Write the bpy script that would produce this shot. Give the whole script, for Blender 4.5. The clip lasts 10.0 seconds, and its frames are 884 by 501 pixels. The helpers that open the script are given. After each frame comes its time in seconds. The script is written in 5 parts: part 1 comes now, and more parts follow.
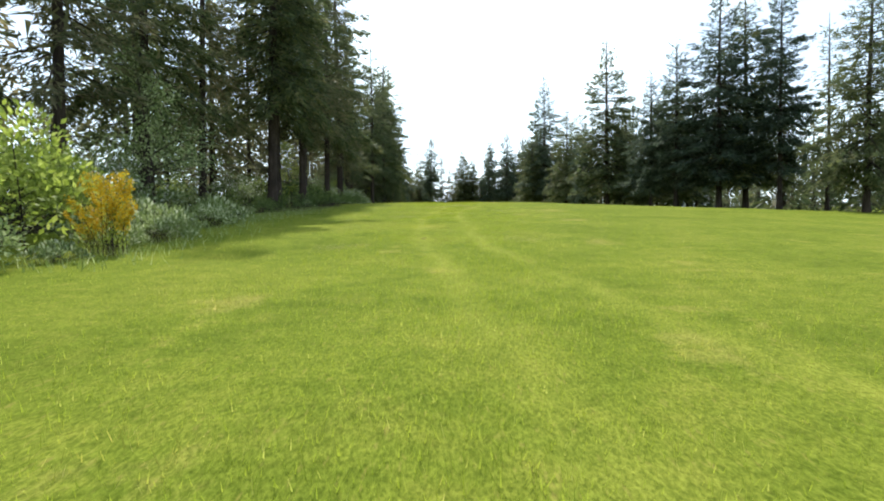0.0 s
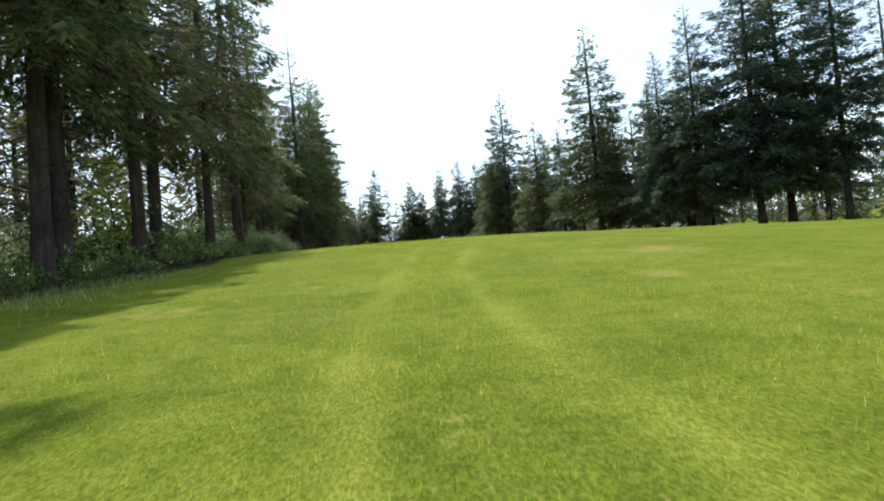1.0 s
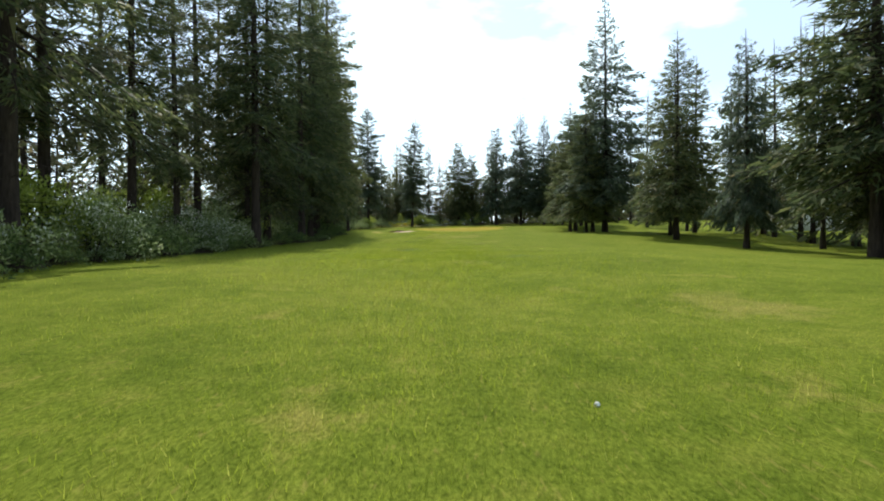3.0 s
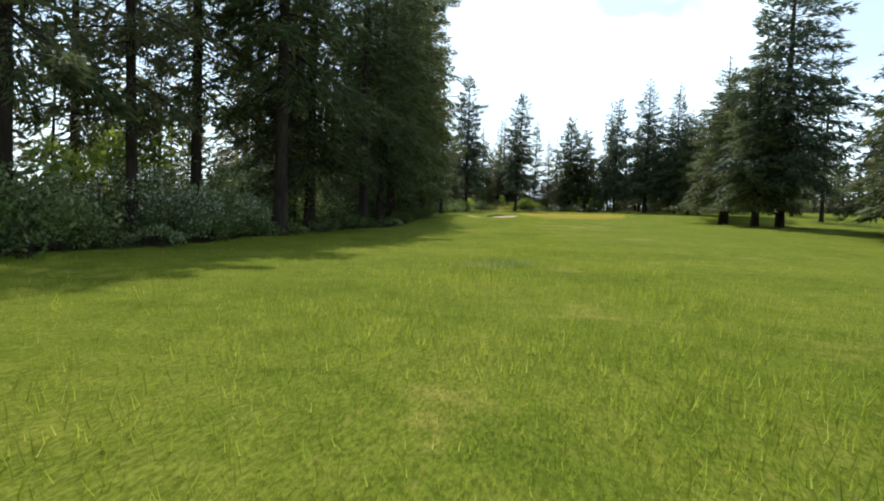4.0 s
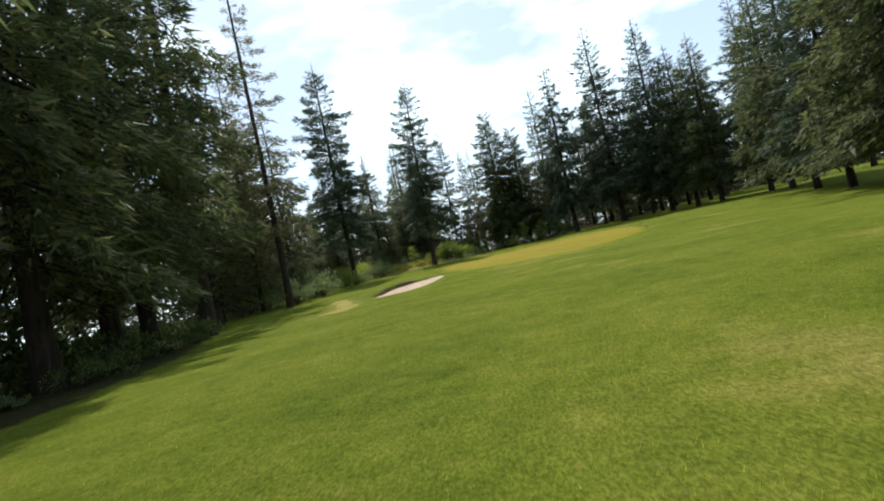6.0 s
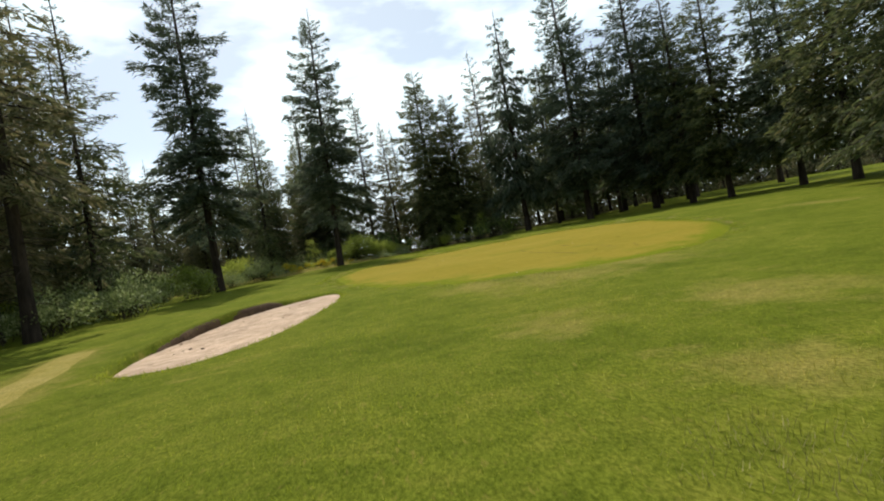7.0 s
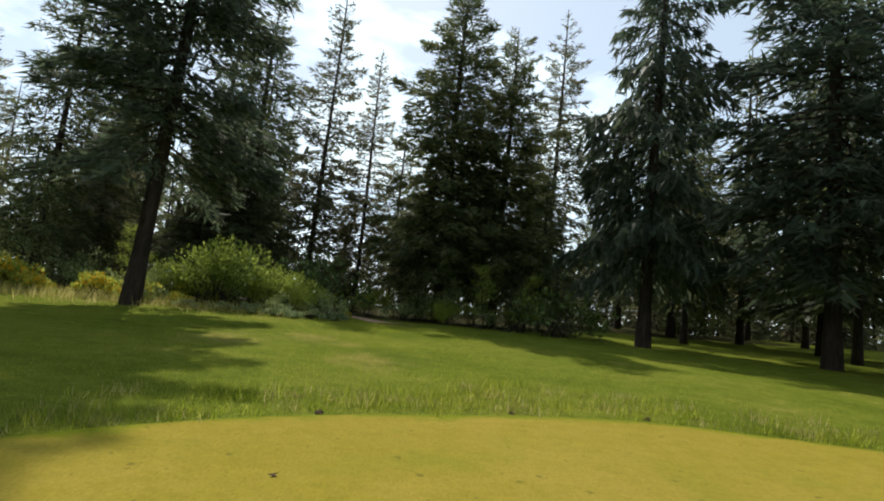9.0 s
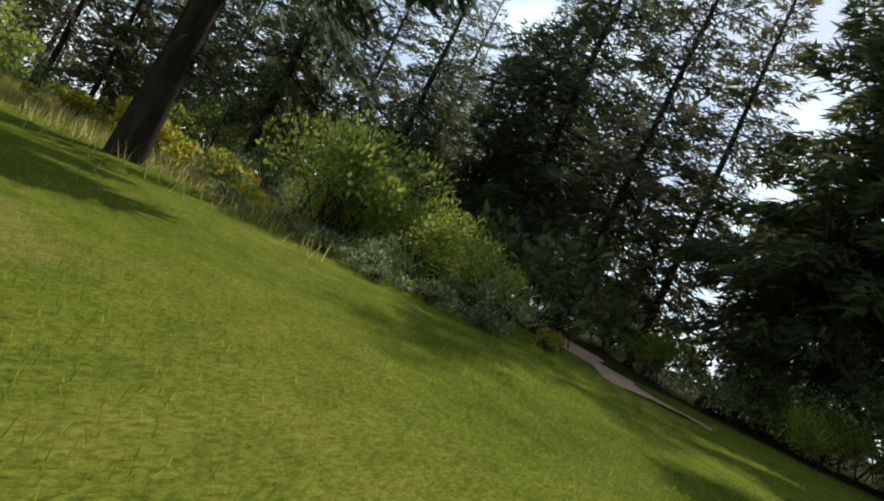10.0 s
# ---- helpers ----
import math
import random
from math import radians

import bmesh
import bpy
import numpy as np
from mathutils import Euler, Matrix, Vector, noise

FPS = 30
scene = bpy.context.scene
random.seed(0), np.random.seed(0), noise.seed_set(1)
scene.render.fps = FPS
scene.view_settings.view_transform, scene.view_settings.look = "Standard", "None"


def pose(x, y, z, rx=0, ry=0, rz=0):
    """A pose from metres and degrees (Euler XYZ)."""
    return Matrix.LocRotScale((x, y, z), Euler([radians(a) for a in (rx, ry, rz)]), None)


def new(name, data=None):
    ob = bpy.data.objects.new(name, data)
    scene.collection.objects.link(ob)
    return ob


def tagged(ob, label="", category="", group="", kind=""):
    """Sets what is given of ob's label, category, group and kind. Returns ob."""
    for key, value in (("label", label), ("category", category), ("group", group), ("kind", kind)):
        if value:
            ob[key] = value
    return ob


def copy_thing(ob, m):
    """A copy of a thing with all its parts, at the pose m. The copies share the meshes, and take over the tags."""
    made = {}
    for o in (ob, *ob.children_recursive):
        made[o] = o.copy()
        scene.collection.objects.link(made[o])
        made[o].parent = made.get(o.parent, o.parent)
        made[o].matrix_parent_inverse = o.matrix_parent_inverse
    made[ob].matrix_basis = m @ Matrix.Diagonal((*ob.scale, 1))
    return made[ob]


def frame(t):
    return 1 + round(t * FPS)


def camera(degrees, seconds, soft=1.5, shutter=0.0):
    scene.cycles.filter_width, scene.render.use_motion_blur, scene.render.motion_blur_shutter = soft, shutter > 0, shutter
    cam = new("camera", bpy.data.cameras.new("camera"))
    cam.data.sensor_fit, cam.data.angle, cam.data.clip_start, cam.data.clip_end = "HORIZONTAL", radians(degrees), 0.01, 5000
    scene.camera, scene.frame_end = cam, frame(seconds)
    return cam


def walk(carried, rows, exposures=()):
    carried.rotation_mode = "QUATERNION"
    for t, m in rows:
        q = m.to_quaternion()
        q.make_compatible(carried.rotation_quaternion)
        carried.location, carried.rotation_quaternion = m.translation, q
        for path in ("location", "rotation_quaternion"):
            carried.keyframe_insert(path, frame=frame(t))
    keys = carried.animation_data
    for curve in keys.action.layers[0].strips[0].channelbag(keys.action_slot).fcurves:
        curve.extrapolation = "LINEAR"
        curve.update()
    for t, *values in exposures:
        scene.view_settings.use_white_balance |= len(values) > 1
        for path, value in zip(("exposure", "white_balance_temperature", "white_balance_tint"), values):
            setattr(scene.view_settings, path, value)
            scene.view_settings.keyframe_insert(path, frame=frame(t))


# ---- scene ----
cam = camera(77.4, 10.0, soft=2.0, shutter=0.0)
# seconds, eye, yaw to the left, pitch up, roll
ROWS = [
    (0, -0.00, 0.20, 1.15, 0.96, -1.70, -0.28),
    (0.5, -0.50, 9.23, 1.73, -2.63, 1.38, -2.53),
    (1, -0.76, 17.87, 2.45, -4.48, 1.56, -4.59),
    (1.5, -0.80, 26.40, 3.13, -5.65, 0.76, -6.24),
    (2, -0.65, 34.78, 3.88, -5.64, 0.14, -6.34),
    (2.5, -0.45, 42.41, 4.65, -5.50, -0.56, -6.43),
    (3, -0.42, 48.57, 5.04, -0.18, -1.11, -0.25),
    (3.2, -0.31, 50.75, 5.19, 3.81, -2.01, 2.86),
    (4.3, -1.44, 66.36, 5.43, 11.13, -2.98, 1.20),
    (4.5, -1.56, 70.04, 5.47, 11.17, -2.34, 0.81),
    (5, -1.91, 80.11, 5.64, 8.62, 2.99, -5.13),
    (5.5, -2.52, 90.30, 6.12, 6.95, 6.36, -8.56),
    (5.7, -2.71, 94.27, 6.30, 4.22, 4.53, -11.31),
    (6.8, -3.05, 113.96, 6.94, -3.83, 0.74, -9.23),
    (7, -2.99, 117.25, 7.01, -6.52, 0.76, -9.84),
    (7.5, -2.50, 125.29, 7.13, -12.75, 2.74, -12.54),
    (8, -1.22, 133.08, 7.54, -16.94, 5.33, -7.90),
    (8.5, -0.22, 141.28, 8.05, -10.58, 7.57, 5.46),
    (9, 1.21, 148.61, 8.42, -5.46, 7.17, 6.31),
    (9.5, 2.65, 155.97, 8.53, 13.64, 4.85, 19.07),
    (10, 3.09, 161.62, 8.50, 32.69, 1.81, 26.03),
]
EXPOSURES = [(0, 0.52, 6350, 10), (1, 0.40, 6200, 10), (2.5, 0.14, 6300, 9), (4.5, 0.03, 6250, 10), (5.5, -0.02, 6150, 10), (7, -0.28, 6950, 11), (8.5, -0.18, 6900, 11), (9.2, -0.22, 6600, 11), (10, -0.38, 6450, 12)]
walk(cam, [(t, pose(x, y, z, 90 + pitch, 0, yaw) @ pose(0, 0, 0, 0, 0, roll)) for t, x, y, z, yaw, pitch, roll in ROWS],
     EXPOSURES)

# ---- sky and sun ----
SUN_UP, SUN_LEFT = 51.0, 14.0      # degrees above the horizon, to the left of +y
world = bpy.data.worlds.new("sky")
scene.world = world
world.use_nodes = True
wt = world.node_tree
wt.nodes.clear()
w_out = wt.nodes.new("ShaderNodeOutputWorld")
w_bg = wt.nodes.new("ShaderNodeBackground")
w_sky = wt.nodes.new("ShaderNodeTexSky")
w_sky.sky_type, w_sky.sun_disc = "NISHITA", False
w_sky.sun_elevation, w_sky.sun_rotation = radians(SUN_UP), radians(-SUN_LEFT)
w_sky.air_density, w_sky.dust_density = 1.0, 0.7
w_co = wt.nodes.new("ShaderNodeTexCoord")
w_map = wt.nodes.new("ShaderNodeMapping")
w_map.inputs["Scale"].default_value = (1.0, 1.0, 2.6)
w_noise = wt.nodes.new("ShaderNodeTexNoise")
w_noise.inputs["Scale"].default_value = 2.3
w_noise.inputs["Detail"].default_value = 7
w_noise.inputs["Roughness"].default_value = 0.55
w_ramp = wt.nodes.new("ShaderNodeValToRGB")
w_ramp.color_ramp.elements[0].color = (0.28, 0.28, 0.28, 1)
w_ramp.color_ramp.elements[0].position, w_ramp.color_ramp.elements[1].position = 0.50, 0.64
w_mix = wt.nodes.new("ShaderNodeMixRGB")
w_mix.inputs["Color2"].default_value = (12.5, 14.8, 15.8, 1)
wt.links.new(w_co.outputs["Generated"], w_map.inputs["Vector"])
wt.links.new(w_map.outputs["Vector"], w_noise.inputs["Vector"])
wt.links.new(w_noise.outputs["Fac"], w_ramp.inputs["Fac"])
w_split = wt.nodes.new("ShaderNodeSeparateXYZ")
w_high = wt.nodes.new("ShaderNodeMapRange")
w_high.interpolation_type = "SMOOTHSTEP"
for socket, value in zip(w_high.inputs[1:5], (0.5, 0.95, 1.0, 0.36)):
    socket.default_value = value
w_back = wt.nodes.new("ShaderNodeMapRange")
w_back.interpolation_type = "SMOOTHSTEP"
for socket, value in zip(w_back.inputs[1:5], (-0.4, 0.4, 0.9, 1.0)):
    socket.default_value = value
w_thin = wt.nodes.new("ShaderNodeMath")
w_thin.operation = "MULTIPLY"
w_cover = wt.nodes.new("ShaderNodeMath")
w_cover.operation = "MULTIPLY"
wt.links.new(w_co.outputs["Generated"], w_split.inputs["Vector"])
wt.links.new(w_split.outputs["Z"], w_high.inputs["Value"])
wt.links.new(w_split.outputs["Y"], w_back.inputs["Value"])
wt.links.new(w_high.outputs["Result"], w_thin.inputs[0])
wt.links.new(w_back.outputs["Result"], w_thin.inputs[1])
wt.links.new(w_ramp.outputs["Color"], w_cover.inputs[0])
wt.links.new(w_thin.outputs["Value"], w_cover.inputs[1])
w_haze = wt.nodes.new("ShaderNodeMapRange")
w_haze.interpolation_type = "SMOOTHSTEP"
for socket, value in zip(w_haze.inputs[1:5], (0.02, 0.42, 0.72, 0.0)):
    socket.default_value = value
w_most = wt.nodes.new("ShaderNodeMath")
w_most.operation = "MAXIMUM"
wt.links.new(w_split.outputs["Z"], w_haze.inputs["Value"])
wt.links.new(w_cover.outputs["Value"], w_most.inputs[0])
wt.links.new(w_haze.outputs["Result"], w_most.inputs[1])
wt.links.new(w_most.outputs["Value"], w_mix.inputs["Fac"])
wt.links.new(w_sky.outputs["Color"], w_mix.inputs["Color1"])
wt.links.new(w_mix.outputs["Color"], w_bg.inputs["Color"])
w_bg.inputs["Strength"].default_value = 0.135
wt.links.new(w_bg.outputs["Background"], w_out.inputs["Surface"])

sun = new("sun", bpy.data.lights.new("sun", "SUN"))
sun.data.energy, sun.data.angle, sun.data.color = 4.6, radians(0.6), (1.0, 0.95, 0.85)
sun.rotation_euler = Euler((radians(90 - SUN_UP), 0, radians(180 + SUN_LEFT)))


# ---- materials ----
def material(name, rough=0.9):
    m = bpy.data.materials.new(name)
    m.use_nodes = True
    b = m.node_tree.nodes["Principled BSDF"]
    b.inputs["Roughness"].default_value = rough
    b.inputs["Specular IOR Level"].default_value = 0.12
    return m, m.node_tree.nodes, m.node_tree.links, b


def noise_node(nodes, links, coord, scale, detail=4, rough=0.55, stretch=None):
    n = nodes.new("ShaderNodeTexNoise")
    n.inputs["Scale"].default_value, n.inputs["Detail"].default_value, n.inputs["Roughness"].default_value = scale, detail, rough
    if stretch:
        mp = nodes.new("ShaderNodeMapping")
        mp.inputs["Scale"].default_value = stretch
        links.new(coord, mp.inputs["Vector"])
        coord = mp.outputs["Vector"]
    links.new(coord, n.inputs["Vector"])
    return n.outputs["Fac"]


def ramp_node(nodes, links, fac, stops):
    r = nodes.new("ShaderNodeValToRGB")
    e = r.color_ramp.elements
    while len(e) < len(stops):
        e.new(0.5)
    for el, (p, c) in zip(e, stops):
        el.position, el.color = p, (*c, 1)
    links.new(fac, r.inputs["Fac"])
    return r.outputs["Color"]


def mix_node(nodes, links, fac, a, b, mode="MIX"):
    m = nodes.new("ShaderNodeMixRGB")
    m.blend_type = mode
    for v, s in ((fac, "Fac"), (a, "Color1"), (b, "Color2")):
        if isinstance(v, (int, float)):
            m.inputs[s].default_value = v
        elif isinstance(v, tuple):
            m.inputs[s].default_value = (*v, 1)
        else:
            links.new(v, m.inputs[s])
    return m.outputs["Color"]


def bump_node(nodes, links, b, height, strength, distance):
    n = nodes.new("ShaderNodeBump")
    n.inputs["Strength"].default_value, n.inputs["Distance"].default_value = strength, distance
    links.new(height, n.inputs["Height"])
    links.new(n.outputs["Normal"], b.inputs["Normal"])


def turf(name, dark, mid, light, straw, straw_from, bump=0.5, big=0.35, blade=False, border=None):
    m, nodes, links, b = material(name, 0.95)
    b.inputs["Specular IOR Level"].default_value = 0.02
    co = nodes.new("ShaderNodeTexCoord").outputs["Object"]
    fine = noise_node(nodes, links, co, 46, 5, 0.75, (1, 0.42, 1))
    clod = noise_node(nodes, links, co, 5.5, 6, 0.7)
    patch = noise_node(nodes, links, co, big, 5, 0.6)
    tuft = noise_node(nodes, links, co, 2.2, 5, 0.65)
    c = ramp_node(nodes, links, patch, [(0.34, dark), (0.5, mid), (0.66, light)])
    c2 = ramp_node(nodes, links, tuft, [(0.30, dark), (0.5, mid), (0.70, light)])
    c = mix_node(nodes, links, 0.55, c, c2)
    dry = noise_node(nodes, links, co, 0.55, 6, 0.65)
    dmask = ramp_node(nodes, links, dry, [(straw_from, (0, 0, 0)), (straw_from + 0.16, (0.8, 0.8, 0.8))])
    c = mix_node(nodes, links, dmask, c, straw)
    worn = nodes.new("ShaderNodeAttribute")
    worn.attribute_name = "dry"
    ragged = nodes.new("ShaderNodeMath")
    ragged.operation = "MULTIPLY_ADD"
    links.new(noise_node(nodes, links, co, 1.6, 6, 0.7), ragged.inputs[0])
    ragged.inputs[1].default_value = 1.5
    weak = nodes.new("ShaderNodeMath")
    weak.operation = "MULTIPLY"
    weak.inputs[1].default_value = 0.7
    links.new(worn.outputs["Fac"], weak.inputs[0])
    links.new(weak.outputs["Value"], ragged.inputs[2])
    half = nodes.new("ShaderNodeMath")
    half.operation = "MULTIPLY"
    half.inputs[1].default_value = 0.5
    links.new(ragged.outputs["Value"], half.inputs[0])
    c = mix_node(nodes, links, ramp_node(nodes, links, half.outputs["Value"], [(1.0 / 2, (0, 0, 0)), (1.5 / 2, (0.65, 0.65, 0.65))]), c, (0.30, 0.25, 0.07))
    if not border:
        # old wheel ruts, where the grass lies flat; its yellower shine is mixed in as colour
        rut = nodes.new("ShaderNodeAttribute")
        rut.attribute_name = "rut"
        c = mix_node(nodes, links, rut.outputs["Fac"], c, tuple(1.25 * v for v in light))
    if border:
        # the mown turf thins out raggedly into the longer grass
        rim = nodes.new("ShaderNodeAttribute")
        rim.attribute_name = "rim"
        blur = nodes.new("ShaderNodeMath")
        blur.operation = "MULTIPLY_ADD"
        links.new(noise_node(nodes, links, co, 1.1, 7, 0.68), blur.inputs[0])
        blur.inputs[1].default_value = 0.9
        links.new(rim.outputs["Fac"], blur.inputs[2])
        c = mix_node(nodes, links, ramp_node(nodes, links, blur.outputs["Value"], [(0.80, (0, 0, 0)), (0.98, (0.95, 0.95, 0.95))]), c, c2 if border is True else border)
    if blade:
        # every blade a little different, with light shining through
        geo = nodes.new("ShaderNodeNewGeometry")
        g = ramp_node(nodes, links, geo.outputs["Random Per Island"], [(0, (0.72, 0.76, 0.7)), (0.5, (1.0, 1.0, 1.0)), (0.86, (1.16, 1.14, 1.2)), (0.94, (1.45, 1.3, 2.0)), (1, (2.0, 1.65, 4.0))])
        c = mix_node(nodes, links, 1.0, c, g, "MULTIPLY")
        t = nodes.new("ShaderNodeBsdfTranslucent")
        links.new(mix_node(nodes, links, 1.0, c, (2.0, 1.95, 1.5), "MULTIPLY"), t.inputs["Color"])
        mx = nodes.new("ShaderNodeMixShader")
        mx.inputs["Fac"].default_value = 0.5
        links.new(b.outputs["BSDF"], mx.inputs[1])
        links.new(t.outputs["BSDF"], mx.inputs[2])
        links.new(mx.outputs["Shader"], nodes["Material Output"].inputs["Surface"])
    else:
        g = ramp_node(nodes, links, fine, [(0.38, (0.62, 0.66, 0.6)), (0.5, (0.98, 0.98, 0.98)), (0.62, (1.36, 1.32, 1.45))] if not border else [(0.3, (0.82, 0.84, 0.8)), (0.5, (1.0, 1.0, 1.0)), (0.7, (1.16, 1.14, 1.2))])
        c = mix_node(nodes, links, 1.0, c, g, "MULTIPLY")
        soft = 1.0 if not border else 0.7
        c = mix_node(nodes, links, soft, c, ramp_node(nodes, links, clod, [(0.33, (0.86, 0.89, 0.85)), (0.5, (1.0, 1.0, 1.0)), (0.68, (1.1, 1.08, 1.12))]), "MULTIPLY")
        if border:
            speck = noise_node(nodes, links, co, 7.5, 2, 0.5)
            c = mix_node(nodes, links, ramp_node(nodes, links, speck, [(0.68, (0, 0, 0)), (0.73, (0.55, 0.55, 0.55))]), c, (0.10, 0.095, 0.02))
        else:
            stalk = noise_node(nodes, links, co, 24, 3, 0.6, (1, 0.22, 1))
            c = mix_node(nodes, links, ramp_node(nodes, links, stalk, [(0.60, (0, 0, 0)), (0.72, (0.42, 0.42, 0.42))]), c, straw)
        bump_node(nodes, links, b, fine, bump, 0.06)
    if not border and not blade:
        # mouldering needles and dead twigs under the firs, coloured dark to deepen the shade
        shade = nodes.new("ShaderNodeAttribute")
        shade.attribute_name = "litter_shade"
        torn = nodes.new("ShaderNodeMath")
        torn.operation = "MULTIPLY_ADD"
        links.new(noise_node(nodes, links, co, 0.9, 6, 0.7), torn.inputs[0])
        torn.inputs[1].default_value = 1.2
        links.new(shade.outputs["Fac"], torn.inputs[2])
        mould_shade = ramp_node(nodes, links, noise_node(nodes, links, co, 6, 6, 0.7), [(0.35, (0.022, 0.020, 0.012)), (0.55, (0.05, 0.045, 0.022)), (0.7, (0.075, 0.085, 0.03))])
        c = mix_node(nodes, links, ramp_node(nodes, links, torn.outputs["Value"], [(0.85, (0, 0, 0)), (1.0, (0.92, 0.92, 0.92))]), c, mould_shade)
    links.new(c, b.inputs["Base Color"])
    return m


M_FIELD = turf("meadow grass", (0.078, 0.110, 0.011), (0.135, 0.168, 0.018), (0.192, 0.204, 0.030), (0.30, 0.245, 0.065), 0.62)
M_BLADE = turf("grass blades", (0.118, 0.166, 0.016), (0.184, 0.228, 0.026), (0.242, 0.264, 0.042), (0.36, 0.31, 0.09), 0.64, blade=True)
M_GREEN = turf("putting turf", (0.222, 0.192, 0.022), (0.272, 0.219, 0.031), (0.312, 0.242, 0.046), (0.190, 0.192, 0.020), 0.54, 0.06, 0.2, border=(0.15, 0.185, 0.012))
M_DRY = turf("dry grass", (0.26, 0.22, 0.05), (0.33, 0.28, 0.08), (0.40, 0.33, 0.12), (0.16, 0.2, 0.03), 0.58)


def islands(name, stops, rough=0.8, through_light=0.25, spec=0.25):
    m, nodes, links, b = material(name, rough)
    geo = nodes.new("ShaderNodeNewGeometry")
    c = ramp_node(nodes, links, geo.outputs["Random Per Island"], stops)
    info = nodes.new("ShaderNodeObjectInfo")
    tone = ramp_node(nodes, links, info.outputs["Random"], [(0, (0.75, 0.8, 0.8)), (1, (1.25, 1.2, 1.1))])
    c = mix_node(nodes, links, 1.0, c, tone, "MULTIPLY")
    links.new(c, b.inputs["Base Color"])
    b.inputs["Specular IOR Level"].default_value = spec
    if through_light:
        t = nodes.new("ShaderNodeBsdfTranslucent")
        links.new(c, t.inputs["Color"])
        mx = nodes.new("ShaderNodeMixShader")
        mx.inputs["Fac"].default_value = through_light
        links.new(b.outputs["BSDF"], mx.inputs[1])
        links.new(t.outputs["BSDF"], mx.inputs[2])
        links.new(mx.outputs["Shader"], nodes["Material Output"].inputs["Surface"])
    return m


M_NEEDLE = islands("fir needles", [(0, (0.052, 0.071, 0.033)), (0.5, (0.099, 0.124, 0.053)), (0.85, (0.156, 0.177, 0.069)), (1, (0.221, 0.201, 0.094))], 0.55, 0.58)
M_NEEDLE_BLUE = islands("spruce needles", [(0, (0.042, 0.062, 0.041)), (0.5, (0.073, 0.103, 0.066)), (1, (0.145, 0.175, 0.114))], 0.55, 0.58)
M_NEEDLE_BROWN = islands("thin brownish needles", [(0, (0.081, 0.094, 0.044)), (0.5, (0.146, 0.151, 0.075)), (1, (0.244, 0.211, 0.117))], 0.6, 0.58)
M_LEAF = islands("shrub leaves", [(0, (0.15, 0.20, 0.03)), (0.5, (0.30, 0.37, 0.06)), (1, (0.44, 0.50, 0.13))], 0.55, 0.62)
M_LEAF_GREY = islands("grey green leaves", [(0, (0.11, 0.155, 0.05)), (0.6, (0.22, 0.28, 0.11)), (1, (0.40, 0.45, 0.24))], 0.6, 0.45)
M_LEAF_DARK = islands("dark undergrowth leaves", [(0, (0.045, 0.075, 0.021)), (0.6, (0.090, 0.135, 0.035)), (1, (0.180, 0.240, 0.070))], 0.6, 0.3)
M_BROOM = islands("broom blossom", [(0, (0.60, 0.36, 0.012)), (0.6, (0.75, 0.48, 0.02)), (1, (0.82, 0.58, 0.06))], 0.7, 0.3)
M_WHITE = islands("white blossom", [(0, (0.55, 0.56, 0.48)), (1, (0.78, 0.78, 0.72))], 0.7, 0.3)
M_STRAW = islands("yellowing tall grass", [(0, (0.20, 0.22, 0.05)), (0.6, (0.38, 0.35, 0.13)), (1, (0.58, 0.50, 0.26))], 0.8, 0.62, 0.05)
M_WEED = islands("pale fern and weeds", [(0, (0.11, 0.16, 0.05)), (0.6, (0.22, 0.28, 0.11)), (1, (0.54, 0.58, 0.42))], 0.7, 0.62)
M_FERN = islands("pale tall grass", [(0, (0.12, 0.18, 0.04)), (0.6, (0.21, 0.27, 0.08)), (1, (0.42, 0.46, 0.26))], 0.7, 0.6)


def bark_material():
    m, nodes, links, b = material("fir bark", 0.95)
    co = nodes.new("ShaderNodeTexCoord").outputs["Object"]
    n = noise_node(nodes, links, co, 7, 6, 0.7, (1, 1, 0.18))
    big = noise_node(nodes, links, co, 0.8, 3)
    c = ramp_node(nodes, links, n, [(0.3, (0.018, 0.014, 0.012)), (0.6, (0.06, 0.047, 0.038)), (0.8, (0.11, 0.09, 0.075))])
    c = mix_node(nodes, links, 1.0, c, ramp_node(nodes, links, big, [(0.3, (0.7, 0.7, 0.7)), (0.7, (1.2, 1.15, 1.1))]), "MULTIPLY")
    links.new(c, b.inputs["Base Color"])
    bump_node(nodes, links, b, n, 0.8, 0.05)
    return m


def plain_noise(name, a, c, scale, rough=0.9, bump=0.3, distance=0.02):
    m, nodes, links, b = material(name, rough)
    co = nodes.new("ShaderNodeTexCoord").outputs["Object"]
    n = noise_node(nodes, links, co, scale, 6, 0.65)
    n2 = noise_node(nodes, links, co, scale * 0.12, 4, 0.6)
    col = ramp_node(nodes, links, n, [(0.3, a), (0.7, c)])
    col = mix_node(nodes, links, 1.0, col, ramp_node(nodes, links, n2, [(0.3, (0.8, 0.8, 0.8)), (0.7, (1.15, 1.15, 1.15))]), "MULTIPLY")
    links.new(col, b.inputs["Base Color"])
    bump_node(nodes, links, b, n, bump, distance)
    return m


